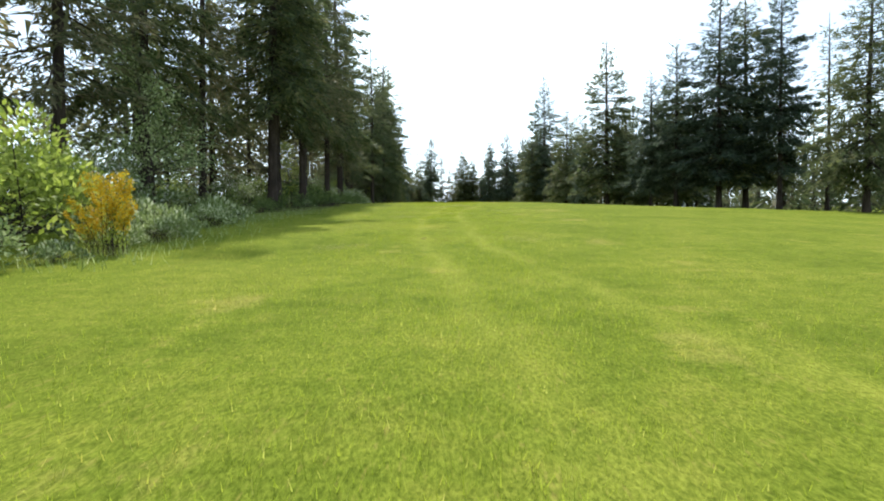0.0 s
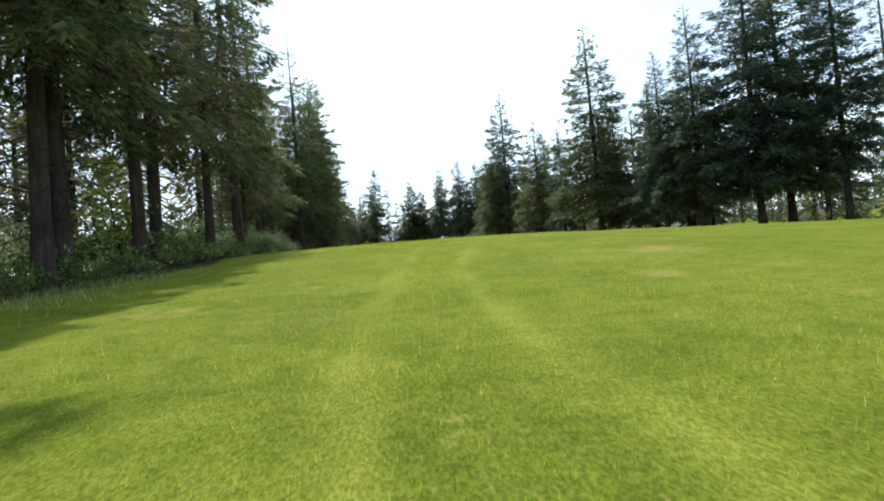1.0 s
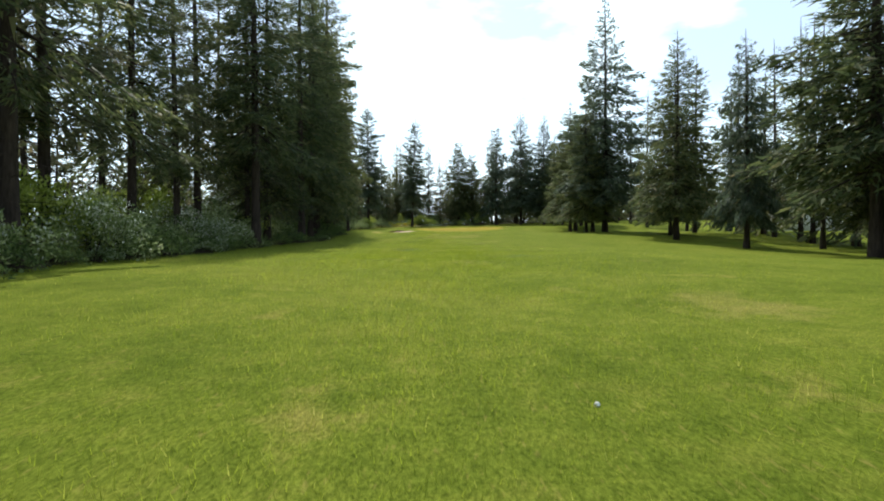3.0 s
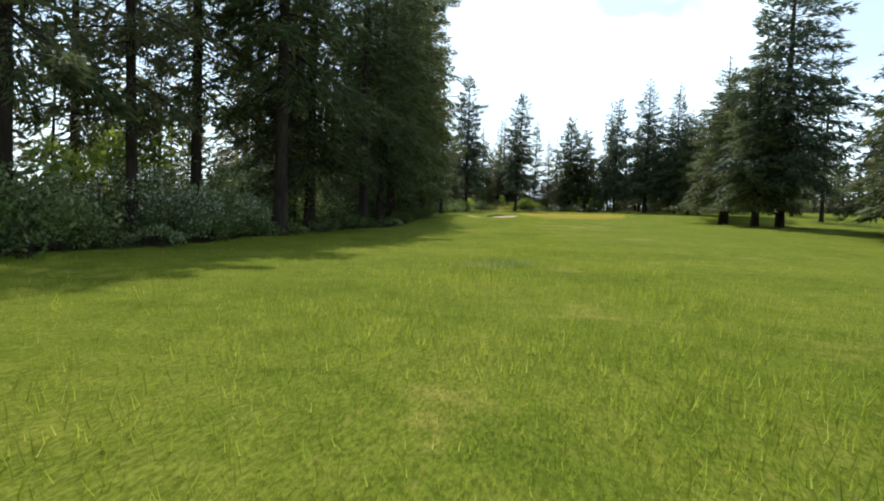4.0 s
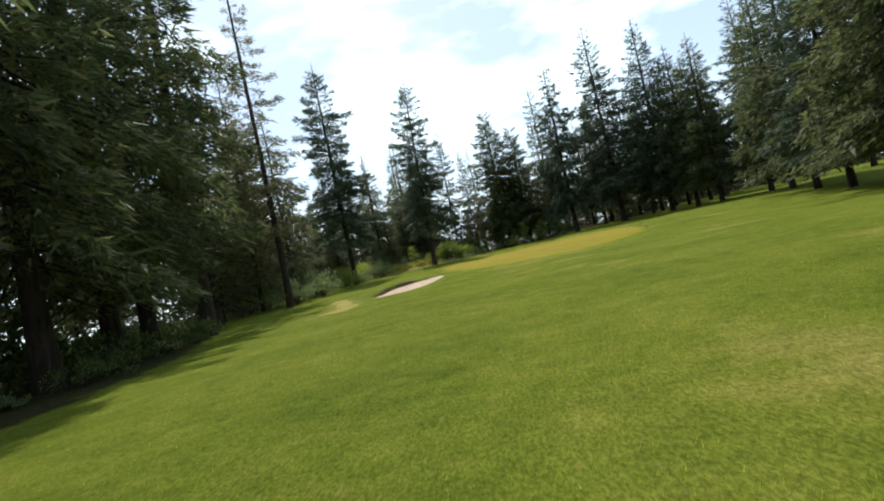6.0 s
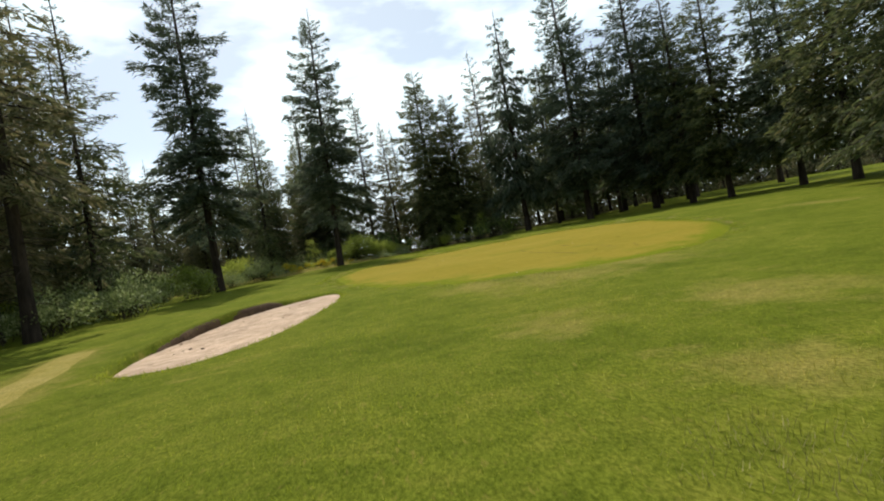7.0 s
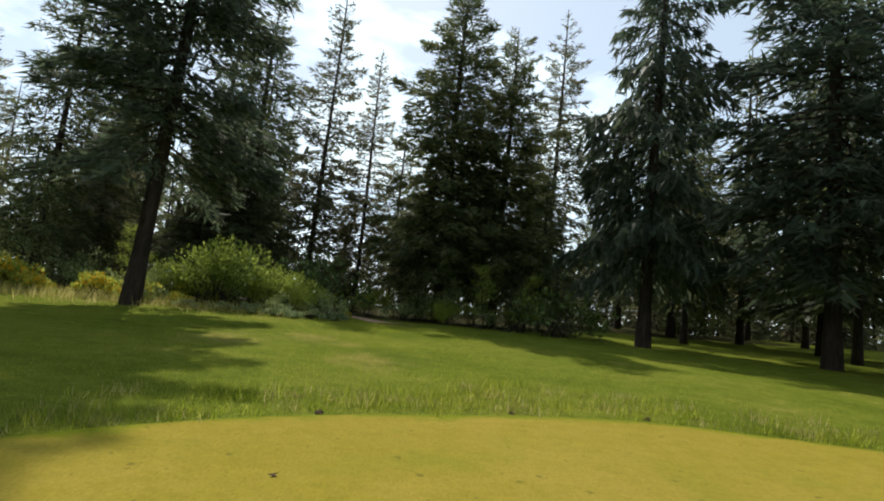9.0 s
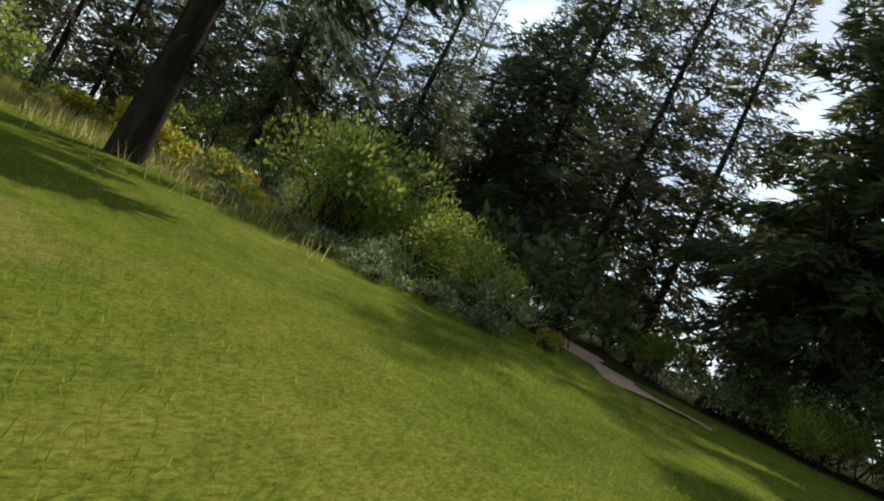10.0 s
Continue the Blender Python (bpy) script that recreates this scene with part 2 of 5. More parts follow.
M_BARK = bark_material()
M_SAND = plain_noise("bunker sand", (0.44, 0.315, 0.22), (0.72, 0.555, 0.42), 3.2, 0.95, 1.0, 0.14)
M_SOIL = plain_noise("bare soil", (0.06, 0.04, 0.025), (0.15, 0.10, 0.06), 9, 0.95, 0.6, 0.04)
M_SEAM = plain_noise("dark slit in the turf", (0.02, 0.018, 0.012), (0.07, 0.055, 0.03), 12)
M_PATH = plain_noise("dirt path", (0.46, 0.27, 0.18), (0.66, 0.43, 0.31), 5)
M_WALL = plain_noise("pale siding", (0.55, 0.55, 0.53), (0.68, 0.68, 0.66), 3)
M_ROOF = plain_noise("grey roofing", (0.16, 0.16, 0.16), (0.26, 0.26, 0.26), 6)
M_BALL = plain_noise("white ball", (0.55, 0.56, 0.52), (0.68, 0.68, 0.64), 90, 0.35, 0.3, 0.002)
M_GLASS = plain_noise("dark window", (0.02, 0.025, 0.03), (0.04, 0.045, 0.05), 2, 0.1, 0.0)


# ---- mesh helpers ----
def mesh_object(name, verts, faces, mat, parent=None, smooth=False, label=""):
    me = bpy.data.meshes.new(name)
    verts = np.asarray(verts, np.float32)
    faces = np.asarray(faces, np.int32)
    k = faces.shape[1]
    me.vertices.add(len(verts))
    me.vertices.foreach_set("co", verts.ravel())
    me.loops.add(faces.size)
    me.loops.foreach_set("vertex_index", faces.ravel())
    me.polygons.add(len(faces))
    me.polygons.foreach_set("loop_start", np.arange(0, faces.size, k, dtype=np.int32))
    if smooth:
        me.polygons.foreach_set("use_smooth", np.ones(len(faces), bool))
    me.update(calc_edges=True)
    me.validate()
    me.materials.append(mat)
    ob = new(name, me)
    if parent is not None:
        ob.parent = parent
    if label:
        tagged(ob, label)
    return ob


def unit(v):
    return v / np.maximum(np.linalg.norm(v, axis=-1, keepdims=True), 1e-9)


def tubes(paths, radii, sides=5):
    """Tapered tubes along paths (n, k, 3) with radii (n, k)."""
    n, k, _ = paths.shape
    d = unit(np.gradient(paths, axis=1))
    ref = np.where(np.abs(d[..., 2:3]) > 0.8, [1.0, 0, 0], [0, 0, 1.0])
    u = unit(np.cross(d, ref))
    w = np.cross(d, u)
    a = np.arange(sides) * 2 * np.pi / sides
    ring = paths[:, :, None] + radii[:, :, None, None] * (np.cos(a)[:, None] * u[:, :, None] + np.sin(a)[:, None] * w[:, :, None])
    idx = np.arange(n * k * sides).reshape(n, k, sides)
    nxt = np.roll(idx, -1, axis=2)
    f = np.stack([idx[:, :-1], nxt[:, :-1], nxt[:, 1:], idx[:, 1:]], -1).reshape(-1, 4)
    return ring.reshape(-1, 3), f


def kites(base, way, side, length, width):
    """Narrow four-cornered sprays, each an island."""
    mid = base + way * (length * 0.45)[:, None]
    v = np.stack([base, mid + side * (width / 2)[:, None], base + way * length[:, None], mid - side * (width / 2)[:, None]], 1)
    f = np.arange(len(base) * 4).reshape(-1, 4)
    return v.reshape(-1, 3), f


def spikes(base, way, side, length, width):
    """Slender three-cornered needle sprays, each an island."""
    v = np.stack([base - side * (width / 2)[:, None], base + side * (width / 2)[:, None], base + way * length[:, None]], 1)
    return v.reshape(-1, 3), np.arange(len(base) * 3).reshape(-1, 3)


# ---- the lie of the land ----
LAND_Y = [-400, -60, 0, 10, 19, 27, 34.4, 41.4, 48, 58, 66, 70, 80, 90, 94, 104, 114, 125.6, 133.7, 141, 148.5, 156, 162, 166, 178, 190, 240, 4000]
LAND_Z = [-3, -3, 0, 0.6, 1.5, 2.1, 2.75, 3.4, 3.9, 4.35, 4.5, 4.5, 4.6, 5.0, 5.2, 5.6, 5.9, 6.05, 6.45, 6.85, 7.1, 7.3, 7.6, 7.9, 8.2, 9.0, 9.2, 9.2]
_fy = np.arange(-400, 900, 0.5)
_k = np.exp(-0.5 * (np.arange(-16, 17) / 6.0) ** 2)
_fz = np.convolve(np.pad(np.interp(_fy, LAND_Y, LAND_Z), 16, mode="edge"), _k / _k.sum(), "valid")


def land(x, y):
    x, y = np.asarray(x, float), np.asarray(y, float)
    w = np.clip((115 - y) / 30, 0, 1)
    w = w * w * (3 - 2 * w)
    z = np.interp(y, _fy, _fz)
    z = z - 0.034 * np.clip(x - 6, 0, 60) * w - 0.016 * np.clip(-5 - x, 0, 40)
    w2 = np.clip((y - 125) / 30, 0, 1)
    z = z + 0.023 * np.clip(x - 2, 0, 40) * w2 * w2 * (3 - 2 * w2)
    lump = 0.022 * np.sin(0.9 * x + 0.35 * y) * np.sin(0.41 * y - 0.23 * x) + 0.012 * np.sin(1.7 * x - 1.3 * y + 1)
    return z + lump * np.clip((400 - np.hypot(x, y - 80)) / 200, 0, 1)


# putting green and bunker outlines: rounded, slightly turned
def round_off(t, wave, n):
    return (1 + wave * np.sin(3 * t - 0.8)) * (np.abs(np.cos(t)) ** n + np.abs(np.sin(t)) ** n) ** (-1 / n)


def outline(cx, cy, a, b, turn, wave, square, n):
    s = np.arange(n) * 2 * np.pi / n
    r = round_off(s, wave, square)
    px, py = a * r * np.cos(s), b * r * np.sin(s)
    c, q = math.cos(radians(turn)), math.sin(radians(turn))
    return cx + c * px - q * py, cy + q * px + c * py


GREEN = (3.0, 142.9, 7.8, 13.3, -6, 0.03, 2.1)
BUNKER = (-6.15, 130.6, 1.75, 4.75, -7, 0.03, 2.4)


def inside(x, y, shape):
    cx, cy, a, b, turn, wave, square = shape
    c, q = math.cos(radians(turn)), math.sin(radians(turn))
    u, v = (c * (x - cx) + q * (y - cy)) / a, (-q * (x - cx) + c * (y - cy)) / b
    return np.hypot(u, v) / round_off(np.arctan2(v, u), wave, square)


def axis(parts):
    out = [np.arange(a, b, step) for a, b, step in parts]
    return np.concatenate(out + [[parts[-1][1]]])


gx = axis([(-3000, -600, 300), (-600, -100, 50), (-100, -30, 5), (-30, -10, 0.7), (-10, -8.4, 0.16), (-8.4, -4.0, 0.08), (-4.0, -3, 0.16), (-3, 3, 0.22), (3, 12, 0.5), (12, 40, 1.4), (40, 100, 5), (100, 600, 50), (600, 3000, 300)])
gy = axis([(-1500, -300, 200), (-300, -20, 20), (-20, 0, 2), (0, 124, 0.8), (124, 125.6, 0.16), (125.6, 136, 0.11), (136, 138, 0.16), (138, 200, 0.8), (200, 300, 8), (300, 900, 50), (900, 3000, 300)])
mx_, my_ = np.meshgrid(gx, gy, indexing="ij")
mz_ = land(mx_, my_)
far_side = np.clip(-1.5 * ((mx_ - BUNKER[0]) * 0.993 - (my_ - BUNKER[1]) * 0.122) / BUNKER[2] - 0.2, 0, 1) * np.clip((my_ - 126.6) / 5.0, 0, 1)
sunk = inside(mx_, my_, BUNKER)
mz_ = mz_ + 0.11 * far_side * np.exp(-((sunk - 1.08) / 0.25) ** 2)
mz_ = mz_ - 0.75 * np.clip((0.985 + 0.02 * far_side - sunk) / (0.12 - 0.05 * far_side), 0, 1)
ids = np.arange(mx_.size).reshape(mx_.shape)
quads = np.stack([ids[:-1, :-1], ids[1:, :-1], ids[1:, 1:], ids[:-1, 1:]], -1).reshape(-1, 4)
ground = mesh_object("ground", np.stack([mx_, my_, mz_], -1).reshape(-1, 3), quads, M_FIELD, smooth=True)
STRIP_Y, STRIP_X = [121.0, 124.0, 127.0, 129.3, 131.2], [-8.6, -8.35, -9.15, -9.8, -10.4]      # dry strip running past the bunker
DRY = [(float(np.interp(q, STRIP_Y, STRIP_X)), float(q), 0.9) for q in np.arange(121, 131.5, 0.5)] + [(-1.6, 95.0, 0.35), (-1.3, 93.7, 0.6), (-0.4, 94.0, 0.7), (0.6, 94.2, 0.8), (2.0, 94.6, 0.9), (-2.8, 94.2, 0.45), (13.5, 136.0, 1.2), (0.8, 37.6, 0.4), (-1.6, 2.7, 0.25), (-1.2, 2.6, 0.2), (2.0, 4.4, 0.4), (3.5, 13.6, 0.6), (6.4, 43.4, 0.8), (-1.2, 123.6, 0.8), (-0.4, 162.5, 0.8), (0.6, 161.9, 0.5), (-0.5, 97.3, 1.3), (1.1, 97, 1.4), (2.7, 98.8, 1.0), (-0.8, 103.4, 0.8), (0.6, 128.5, 1.8), (2.6, 129.1, 1.4), (-1, 129.4, 1.2), (-0.6, 72.3, 0.5), (-0.2, 45.2, 0.5), (1.3, 123.1, 1.1), (-0.6, 120.3, 0.7), (0.1, 116.4, 0.6), (4.3, 108.7, 1.2), (5.5, 30.9, 1.0), (4.9, 21.7, 0.8), (3.3, 26.3, 0.6), (1.3, 34.4, 0.6), (-2.5, 6.3, 0.5), (3.3, 87.5, 0.8), (4.9, 78.8, 0.7), (1.6, 170.7, 1.0), (-2, 160.8, 1.0), (1, 159.4, 0.9), (7.9, 122.7, 1.5), (3.2, 55.4, 0.9), (3.6, 46.2, 0.9)]


# two old wheel ruts through the long grass near the start
RUTS = [([-4, 2.7, 5.4, 8.8, 12.7, 15.9, 21.4, 25, 28.8, 31, 37, 42, 46], [1.0, 0.7, 0.3, 0.0, -0.6, -0.9, -1.15, -1.1, -0.9, -0.7, -0.2, 0.5, 1.2]),
        ([-4, 5.2, 11.4, 13.3, 16, 24.2, 29, 31.4, 34.6, 39, 41, 46], [3.6, 2.2, 0.95, 0.75, 0.6, 0.35, 0.45, 0.8, 1.4, 2.1, 2.7, 3.6])]


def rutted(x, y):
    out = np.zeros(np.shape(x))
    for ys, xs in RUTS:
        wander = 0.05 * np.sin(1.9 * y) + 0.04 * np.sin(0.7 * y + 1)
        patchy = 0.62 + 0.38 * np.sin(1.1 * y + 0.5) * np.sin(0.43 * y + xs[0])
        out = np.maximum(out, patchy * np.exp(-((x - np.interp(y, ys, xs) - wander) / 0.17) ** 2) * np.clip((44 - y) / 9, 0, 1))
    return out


def dryness(ob, x, y):
    dry = np.zeros(x.shape, np.float32)
    for cx, cy, r in DRY:
        dry = np.maximum(dry, np.exp(-((x - cx) ** 2 + 0.6 * (y - cy) ** 2) / (r * r)))
    ob.data.attributes.new("dry", "FLOAT", "POINT").data.foreach_set("value", dry.ravel().astype(np.float32))
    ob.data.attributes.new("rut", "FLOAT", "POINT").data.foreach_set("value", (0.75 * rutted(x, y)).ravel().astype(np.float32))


# the edge of the wood on the left-hand side
EDGE_Y, EDGE_X = [0, 15, 25, 33, 40, 50, 65, 80, 92, 105, 114, 130], [-22, -16, -13, -11.0, -9.8, -9.6, -11.2, -12.8, -10.5, -11.5, -13.0, -15.8]
dryness(ground, mx_, my_)
# wood floor mask, for dead needles and the shade painted with them
depth = np.interp(my_, EDGE_Y, EDGE_X) - mx_ + 1.5 * np.sin(0.21 * my_) * np.sin(0.34 * mx_ + 0.13 * my_)
in_wood = np.clip((depth + 1.6) / 2.5, 0, 1) * np.clip((29 - depth) / 12, 0, 1) * np.clip((my_ - 8) / 8, 0, 1) * np.clip((132 - my_) / 6, 0, 1)
behind = np.clip((my_ - np.interp(mx_, [-40, -18, -3, 0, 9, 14, 30], [168, 171.5, 172.5, 174.5, 175.0, 181, 183])) / 2.5, 0, 1) * np.clip((34 - mx_) / 10, 0, 1) * np.clip((mx_ + 60) / 15, 0, 1) * np.clip((245 - my_) / 20, 0, 1)
ground.data.attributes.new("litter_shade", "FLOAT", "POINT").data.foreach_set("value", np.maximum(in_wood, behind).ravel().astype(np.float32))
tagged(ground, "unmown bright green meadow grass with straw-coloured patches", "grass", kind="structure")


def disc(name, shape, rings, around, mat, height, over=1.0):
    """A sheet inside an outline, laid over the land."""
    cx, cy, *rest = shape
    ox, oy = outline(*shape, around)
    r = np.linspace(0, over, rings + 1)[1:]
    x = np.concatenate([[cx], (cx + r[:, None] * (ox - cx)).ravel()])
    y = np.concatenate([[cy], (cy + r[:, None] * (oy - cy)).ravel()])
    z = height(x, y, np.concatenate([[0], np.repeat(r, around)]))
    i = np.arange(rings * around).reshape(rings, around) + 1
    n = np.roll(i, -1, 1)
    q = np.stack([i[:-1], i[1:], n[1:], n[:-1]], -1).reshape(-1, 4)
    t = np.stack([np.zeros(around, int), i[0], n[0], n[0]], -1)[:, :3]
    me = bpy.data.meshes.new(name)
    me.from_pydata(np.stack([x, y, z], -1).tolist(), [], t.tolist() + q.tolist())
    for p in me.polygons:
        p.use_smooth = True
    me.materials.append(mat)
    return new(name, me)


rng = np.random.default_rng(5)
green = disc("putting_green", GREEN, 40, 160, M_GREEN, lambda x, y, r: land(x, y) + 0.02 - 0.03 * (r > 0.99))
g_x, g_y = np.array([v.co.x for v in green.data.vertices]), np.array([v.co.y for v in green.data.vertices])
# widest on the side where the green runs out into the apron
g_rim = np.clip((inside(g_x, g_y, GREEN) - np.interp(g_y, [130, 138, 148], [0.72, 0.80, 0.92])) / np.interp(g_y, [130, 138, 148], [0.28, 0.20, 0.08]), 0, 1) * 0.62
green.data.attributes.new("rim", "FLOAT", "POINT").data.foreach_set("value", g_rim.astype(np.float32))
tagged(green, "yellowish closely mown putting green, bleached and worn", "golf green", kind="structure")
def bank(x, y):
    """-1 at the bunker's far bank, 1 at the near edge."""
    cx, cy, a, b, turn = BUNKER[:5]
    c, q = math.cos(radians(turn)), math.sin(radians(turn))
    return np.clip((c * (x - cx) + q * (y - cy)) / a - 0.25 * (-q * (x - cx) + c * (y - cy)) / b, -1, 1)


def sand_height(x, y, r):
    g = np.random.default_rng(8)
    dents = np.zeros(len(x))
    for k in range(170):
        px, py, pr = g.uniform(-9, -4), g.uniform(126, 135), g.uniform(0.08, 0.24)
        dents -= g.uniform(-0.02, 0.06) * np.exp(-((x - px) ** 2 + 2 * (y - py) ** 2) / pr ** 2)
    slope = np.interp(bank(x, y), [-1, -0.6, 0.2, 1], [-0.15, -0.12, -0.05, -0.012])
    dents *= np.clip((1.0 - r) / 0.2, 0, 1)
    return land(x, y) + slope - 0.5 * np.clip(r - 1.0, 0, 1) + dents + 0.02 * np.sin(3 * x + y) * np.sin(2.1 * y) * (r < 0.95)


sand = disc("bunker_sand", BUNKER, 60, 190, M_SAND, sand_height, 1.05)
tagged(sand, "pale pinkish sand raked in a shallow golf bunker", "sand", kind="structure")


def bunker_lip():
    """Soil edge that shows under the turf on the bunker's far side."""
    n = 140
    shape = list(BUNKER)
    ox, oy = outline(*shape, n)
    cx, cy = BUNKER[:2]
    rows_ = []
    face = np.clip(-1.6 * bank(ox, oy) - 0.2, 0, 1) * np.clip((oy - 126.6) / 5.0, 0, 1)     # only the far bank stands up
    worn = 1 + 0.012 * np.convolve(np.tile(rng.standard_normal(n), 3), np.ones(5) / 2.2, "same")[n:2 * n]
    for k, (grow, dz) in enumerate(((1.06, -0.09), (1.03, -0.03), (1.005, -0.012), (0.988, -0.04), (0.968, -0.16), (0.945, -0.34), (1.0, -0.6))):
        jag = worn + 0.004 * rng.standard_normal(n)
        x, y = cx + grow * jag * (ox - cx), cy + grow * jag * (oy - cy)
        rows_.append(np.stack([x, y, land(x, y) + dz + 0.09 * face - 0.30 * (1 - face)], -1))
    v = np.stack(rows_)
    i = np.arange(v[..., 0].size).reshape(v.shape[:2])
    nx = np.roll(i, -1, 1)
    f = np.stack([i[:-1], nx[:-1], nx[1:], i[1:]], -1).reshape(-1, 4)
    ob = mesh_object("bunker_edge", v.reshape(-1, 3), f, M_SOIL, smooth=True)
    tagged(ob, "crumbling brown soil edge round the bunker", "soil edge", kind="structure")


bunker_lip()


def strip(name, xs, ys, half, mat, up, label, category, seed=1):
    """A ragged ribbon over the land along a smooth line."""
    g = np.random.default_rng(seed)
    y = np.arange(ys[0], ys[-1], 0.15)
    x = np.interp(y, ys, xs)
    soft = np.exp(-0.5 * (np.arange(-6, 7) / 2.5) ** 2)
    soft = soft / np.sqrt((soft ** 2).sum())
    w1, w2 = (half * (1 + 0.28 * np.convolve(g.standard_normal(len(y) + 12), soft, "valid")) for _ in range(2))
    cols = np.stack([x - w1, x - w1 * 0.4, x + w2 * 0.4, x + w2], 1)
    lift = np.array([up if half < 0.05 else -0.01, up, up, up if half < 0.05 else -0.01])
    z = land(cols, y[:, None]) + lift
    v = np.stack([cols, np.repeat(y[:, None], 4, 1), z], -1)
    i = np.arange(v[..., 0].size).reshape(v.shape[:2])
    f = np.stack([i[:-1, :-1], i[:-1, 1:], i[1:, 1:], i[1:, :-1]], -1).reshape(-1, 4)
    return tagged(mesh_object(name, v.reshape(-1, 3), f, mat, smooth=True), label, category, kind="structure")


strip("dirt_path", [1.9, 1.5, 0.2, -2.0, -5.3, -8.8], [172.0, 172.6, 174.0, 177.0, 180.5, 184.4], 1.0, M_PATH, 0.04, "narrow pale dirt path at the wood's edge", "path", 5)


strip("dry_strip", [-8.6, -8.35, -9.15, -9.8, -10.4], [121.0, 124.0, 127.0, 129.3, 131.2], 0.55, M_DRY, 0.018, "trodden tan strip of dry grass past the bunker", "dry grass", 9)
strip("turf_seam", [2.75, 2.6, 2.45, 2.7], [133.0, 135.9, 137.5, 139.4], 0.013, M_SEAM, 0.024, "thin dark seam line across the green", "turf seam", 6)
strip("turf_seam", [4.2, 4.1, 4.0], [133.4, 136.5, 138.2], 0.011, M_SEAM, 0.024, "thin dark seam line across the green", "turf seam", 7)
strip("turf_seam", [2.85, 3.2], [144.6, 147.0], 0.014, M_DRY, 0.024, "faint pale scuff line across the green", "turf seam", 8)

# ---- trees ----
def conifer(name, label, height, bare, radius, whorl, per, mat, seed, droop=0.25, hang=0.0, density=1.0, spray=0.46, trunk_r=0.28, shape=0.85, gaps=0.15, stubs=0, fine=True, skirt=0.0, loft=0.05, core=0.0):
    """A fir: tapered trunk, limbs in rough whorls and crown of many small sprays."""
    g = np.random.default_rng(seed)
    tree = new(name)
    k = 14
    zt = np.linspace(0, 1, k)
    sway = np.stack([0.10 * np.sin(zt * 3 + seed), 0.10 * np.sin(zt * 2.3 + 2 * seed), zt * height], -1)
    sway[:, :2] *= zt[:, None] * 1.5
    tr = trunk_r * (1 - zt) ** 0.8 + 0.02
    tr[0] *= 1.35
    sway[0, 2] = -0.5
    v, f = tubes(sway[None], tr[None], 9)
    mesh_object("trunk", v, f, M_BARK, tree, True)
    # limbs stand all round at every height, longer and shorter by turns
    spots = int(per * (height - bare) / (whorl * 0.82))
    u = np.sort(1 - np.sqrt(g.random(spots) * 0.93 + 0.07 * g.random(spots) ** 2) * 0.985)
    u = 0.3 * u + 0.7 * (np.arange(spots) + g.random(spots)) / spots
    az = np.arange(spots) * 2.39996 + g.uniform(-0.5, 0.5, spots)
    zs = bare + u * (height - bare) * 0.985
    full = radius * (1 - u) ** shape * (0.78 + 0.22 * np.minimum(1.0, u * 6 + 0.4)) + 0.14
    waves = np.sin(az * 2 + zs * 0.9 + seed) + 0.8 * np.sin(zs * 2.1 + 3 * seed) + 0.7 * np.sin(az * 3 - zs * 1.3)
    reach = full * g.uniform(0.62, 1.18, spots) * (1 + 0.11 * waves)
    far_out = g.random(spots) < 0.07
    reach[far_out] *= 1.22
    held = g.random(spots) > gaps
    zs, reach, az, u = zs[held], reach[held], az[held], u[held]
    n = len(zs)
    rise = np.radians(-12 - 60 * droop * (1 - u) + 55 * u ** 1.5 + g.uniform(-8, 8, n))
    out = np.stack([np.cos(az), np.sin(az), np.zeros(n)], -1)
    s = np.linspace(0, 1, 7)
    sag = -droop * 0.5 * s ** 1.5 + (droop * 0.45) * np.clip(s - 0.6, 0, 1) ** 1.3
    start = np.stack([np.interp(zs, zt * height, sway[:, 0]), np.interp(zs, zt * height, sway[:, 1]), zs], -1)
    line = start[:, None] + reach[:, None, None] * (s[None, :, None] * np.cos(rise)[:, None, None] * out[:, None]
            + np.array([0, 0, 1.0]) * (s[None, :, None] * np.sin(rise)[:, None, None] + sag[None, :, None]))
    if skirt:
        lopped = line[:, -1, 2] > skirt * 0.7
        line, reach, n = line[lopped], reach[lopped], int(lopped.sum())
    rad = (0.012 + 0.012 * reach)[:, None] * (1 - 0.85 * s)[None]
    bv, bf = tubes(line[:, ::3], rad[:, ::3], 3) if fine else tubes(line[:, ::6], rad[:, ::6], 3)
    if stubs:
        m = stubs
        hz = g.uniform(bare * 0.25, bare * 1.05, m)
        sa = g.uniform(0, 6.28, m)
        so = np.stack([np.cos(sa), np.sin(sa), g.uniform(-0.35, 0.25, m)], -1)
        ln = g.uniform(0.5, 2.2, m)
        sl = np.linspace(0, 1, 3)
        sp = np.stack([0 * hz, 0 * hz, hz], -1)[:, None] + (ln[:, None] * sl)[..., None] * so[:, None] - np.array([0, 0, 0.3]) * (sl ** 2)[None, :, None]
        sv, sf = tubes(sp, 0.018 * (1.1 - sl)[None] * np.ones((m, 1)), 3)
        bf = np.concatenate([bf, sf + len(bv)])
        bv = np.concatenate([bv, sv])
    tagged(mesh_object("limb_wood", bv, bf, M_BARK, tree), kind="stuff")
    # sprays spread sideways from each limb, so that a limb carries a drooping frond
    cnt = np.maximum(16 if fine else 6, (reach ** 1.35 * (30.0 if fine else 9.0) * density).astype(int))
    own = np.repeat(np.arange(n), cnt)
    m = len(own)
    tt = np.clip(0.10 + 0.90 * g.random(m) ** 0.75, 0, 1)
    fi = tt * 6
    lo = np.minimum(fi.astype(int), 5)
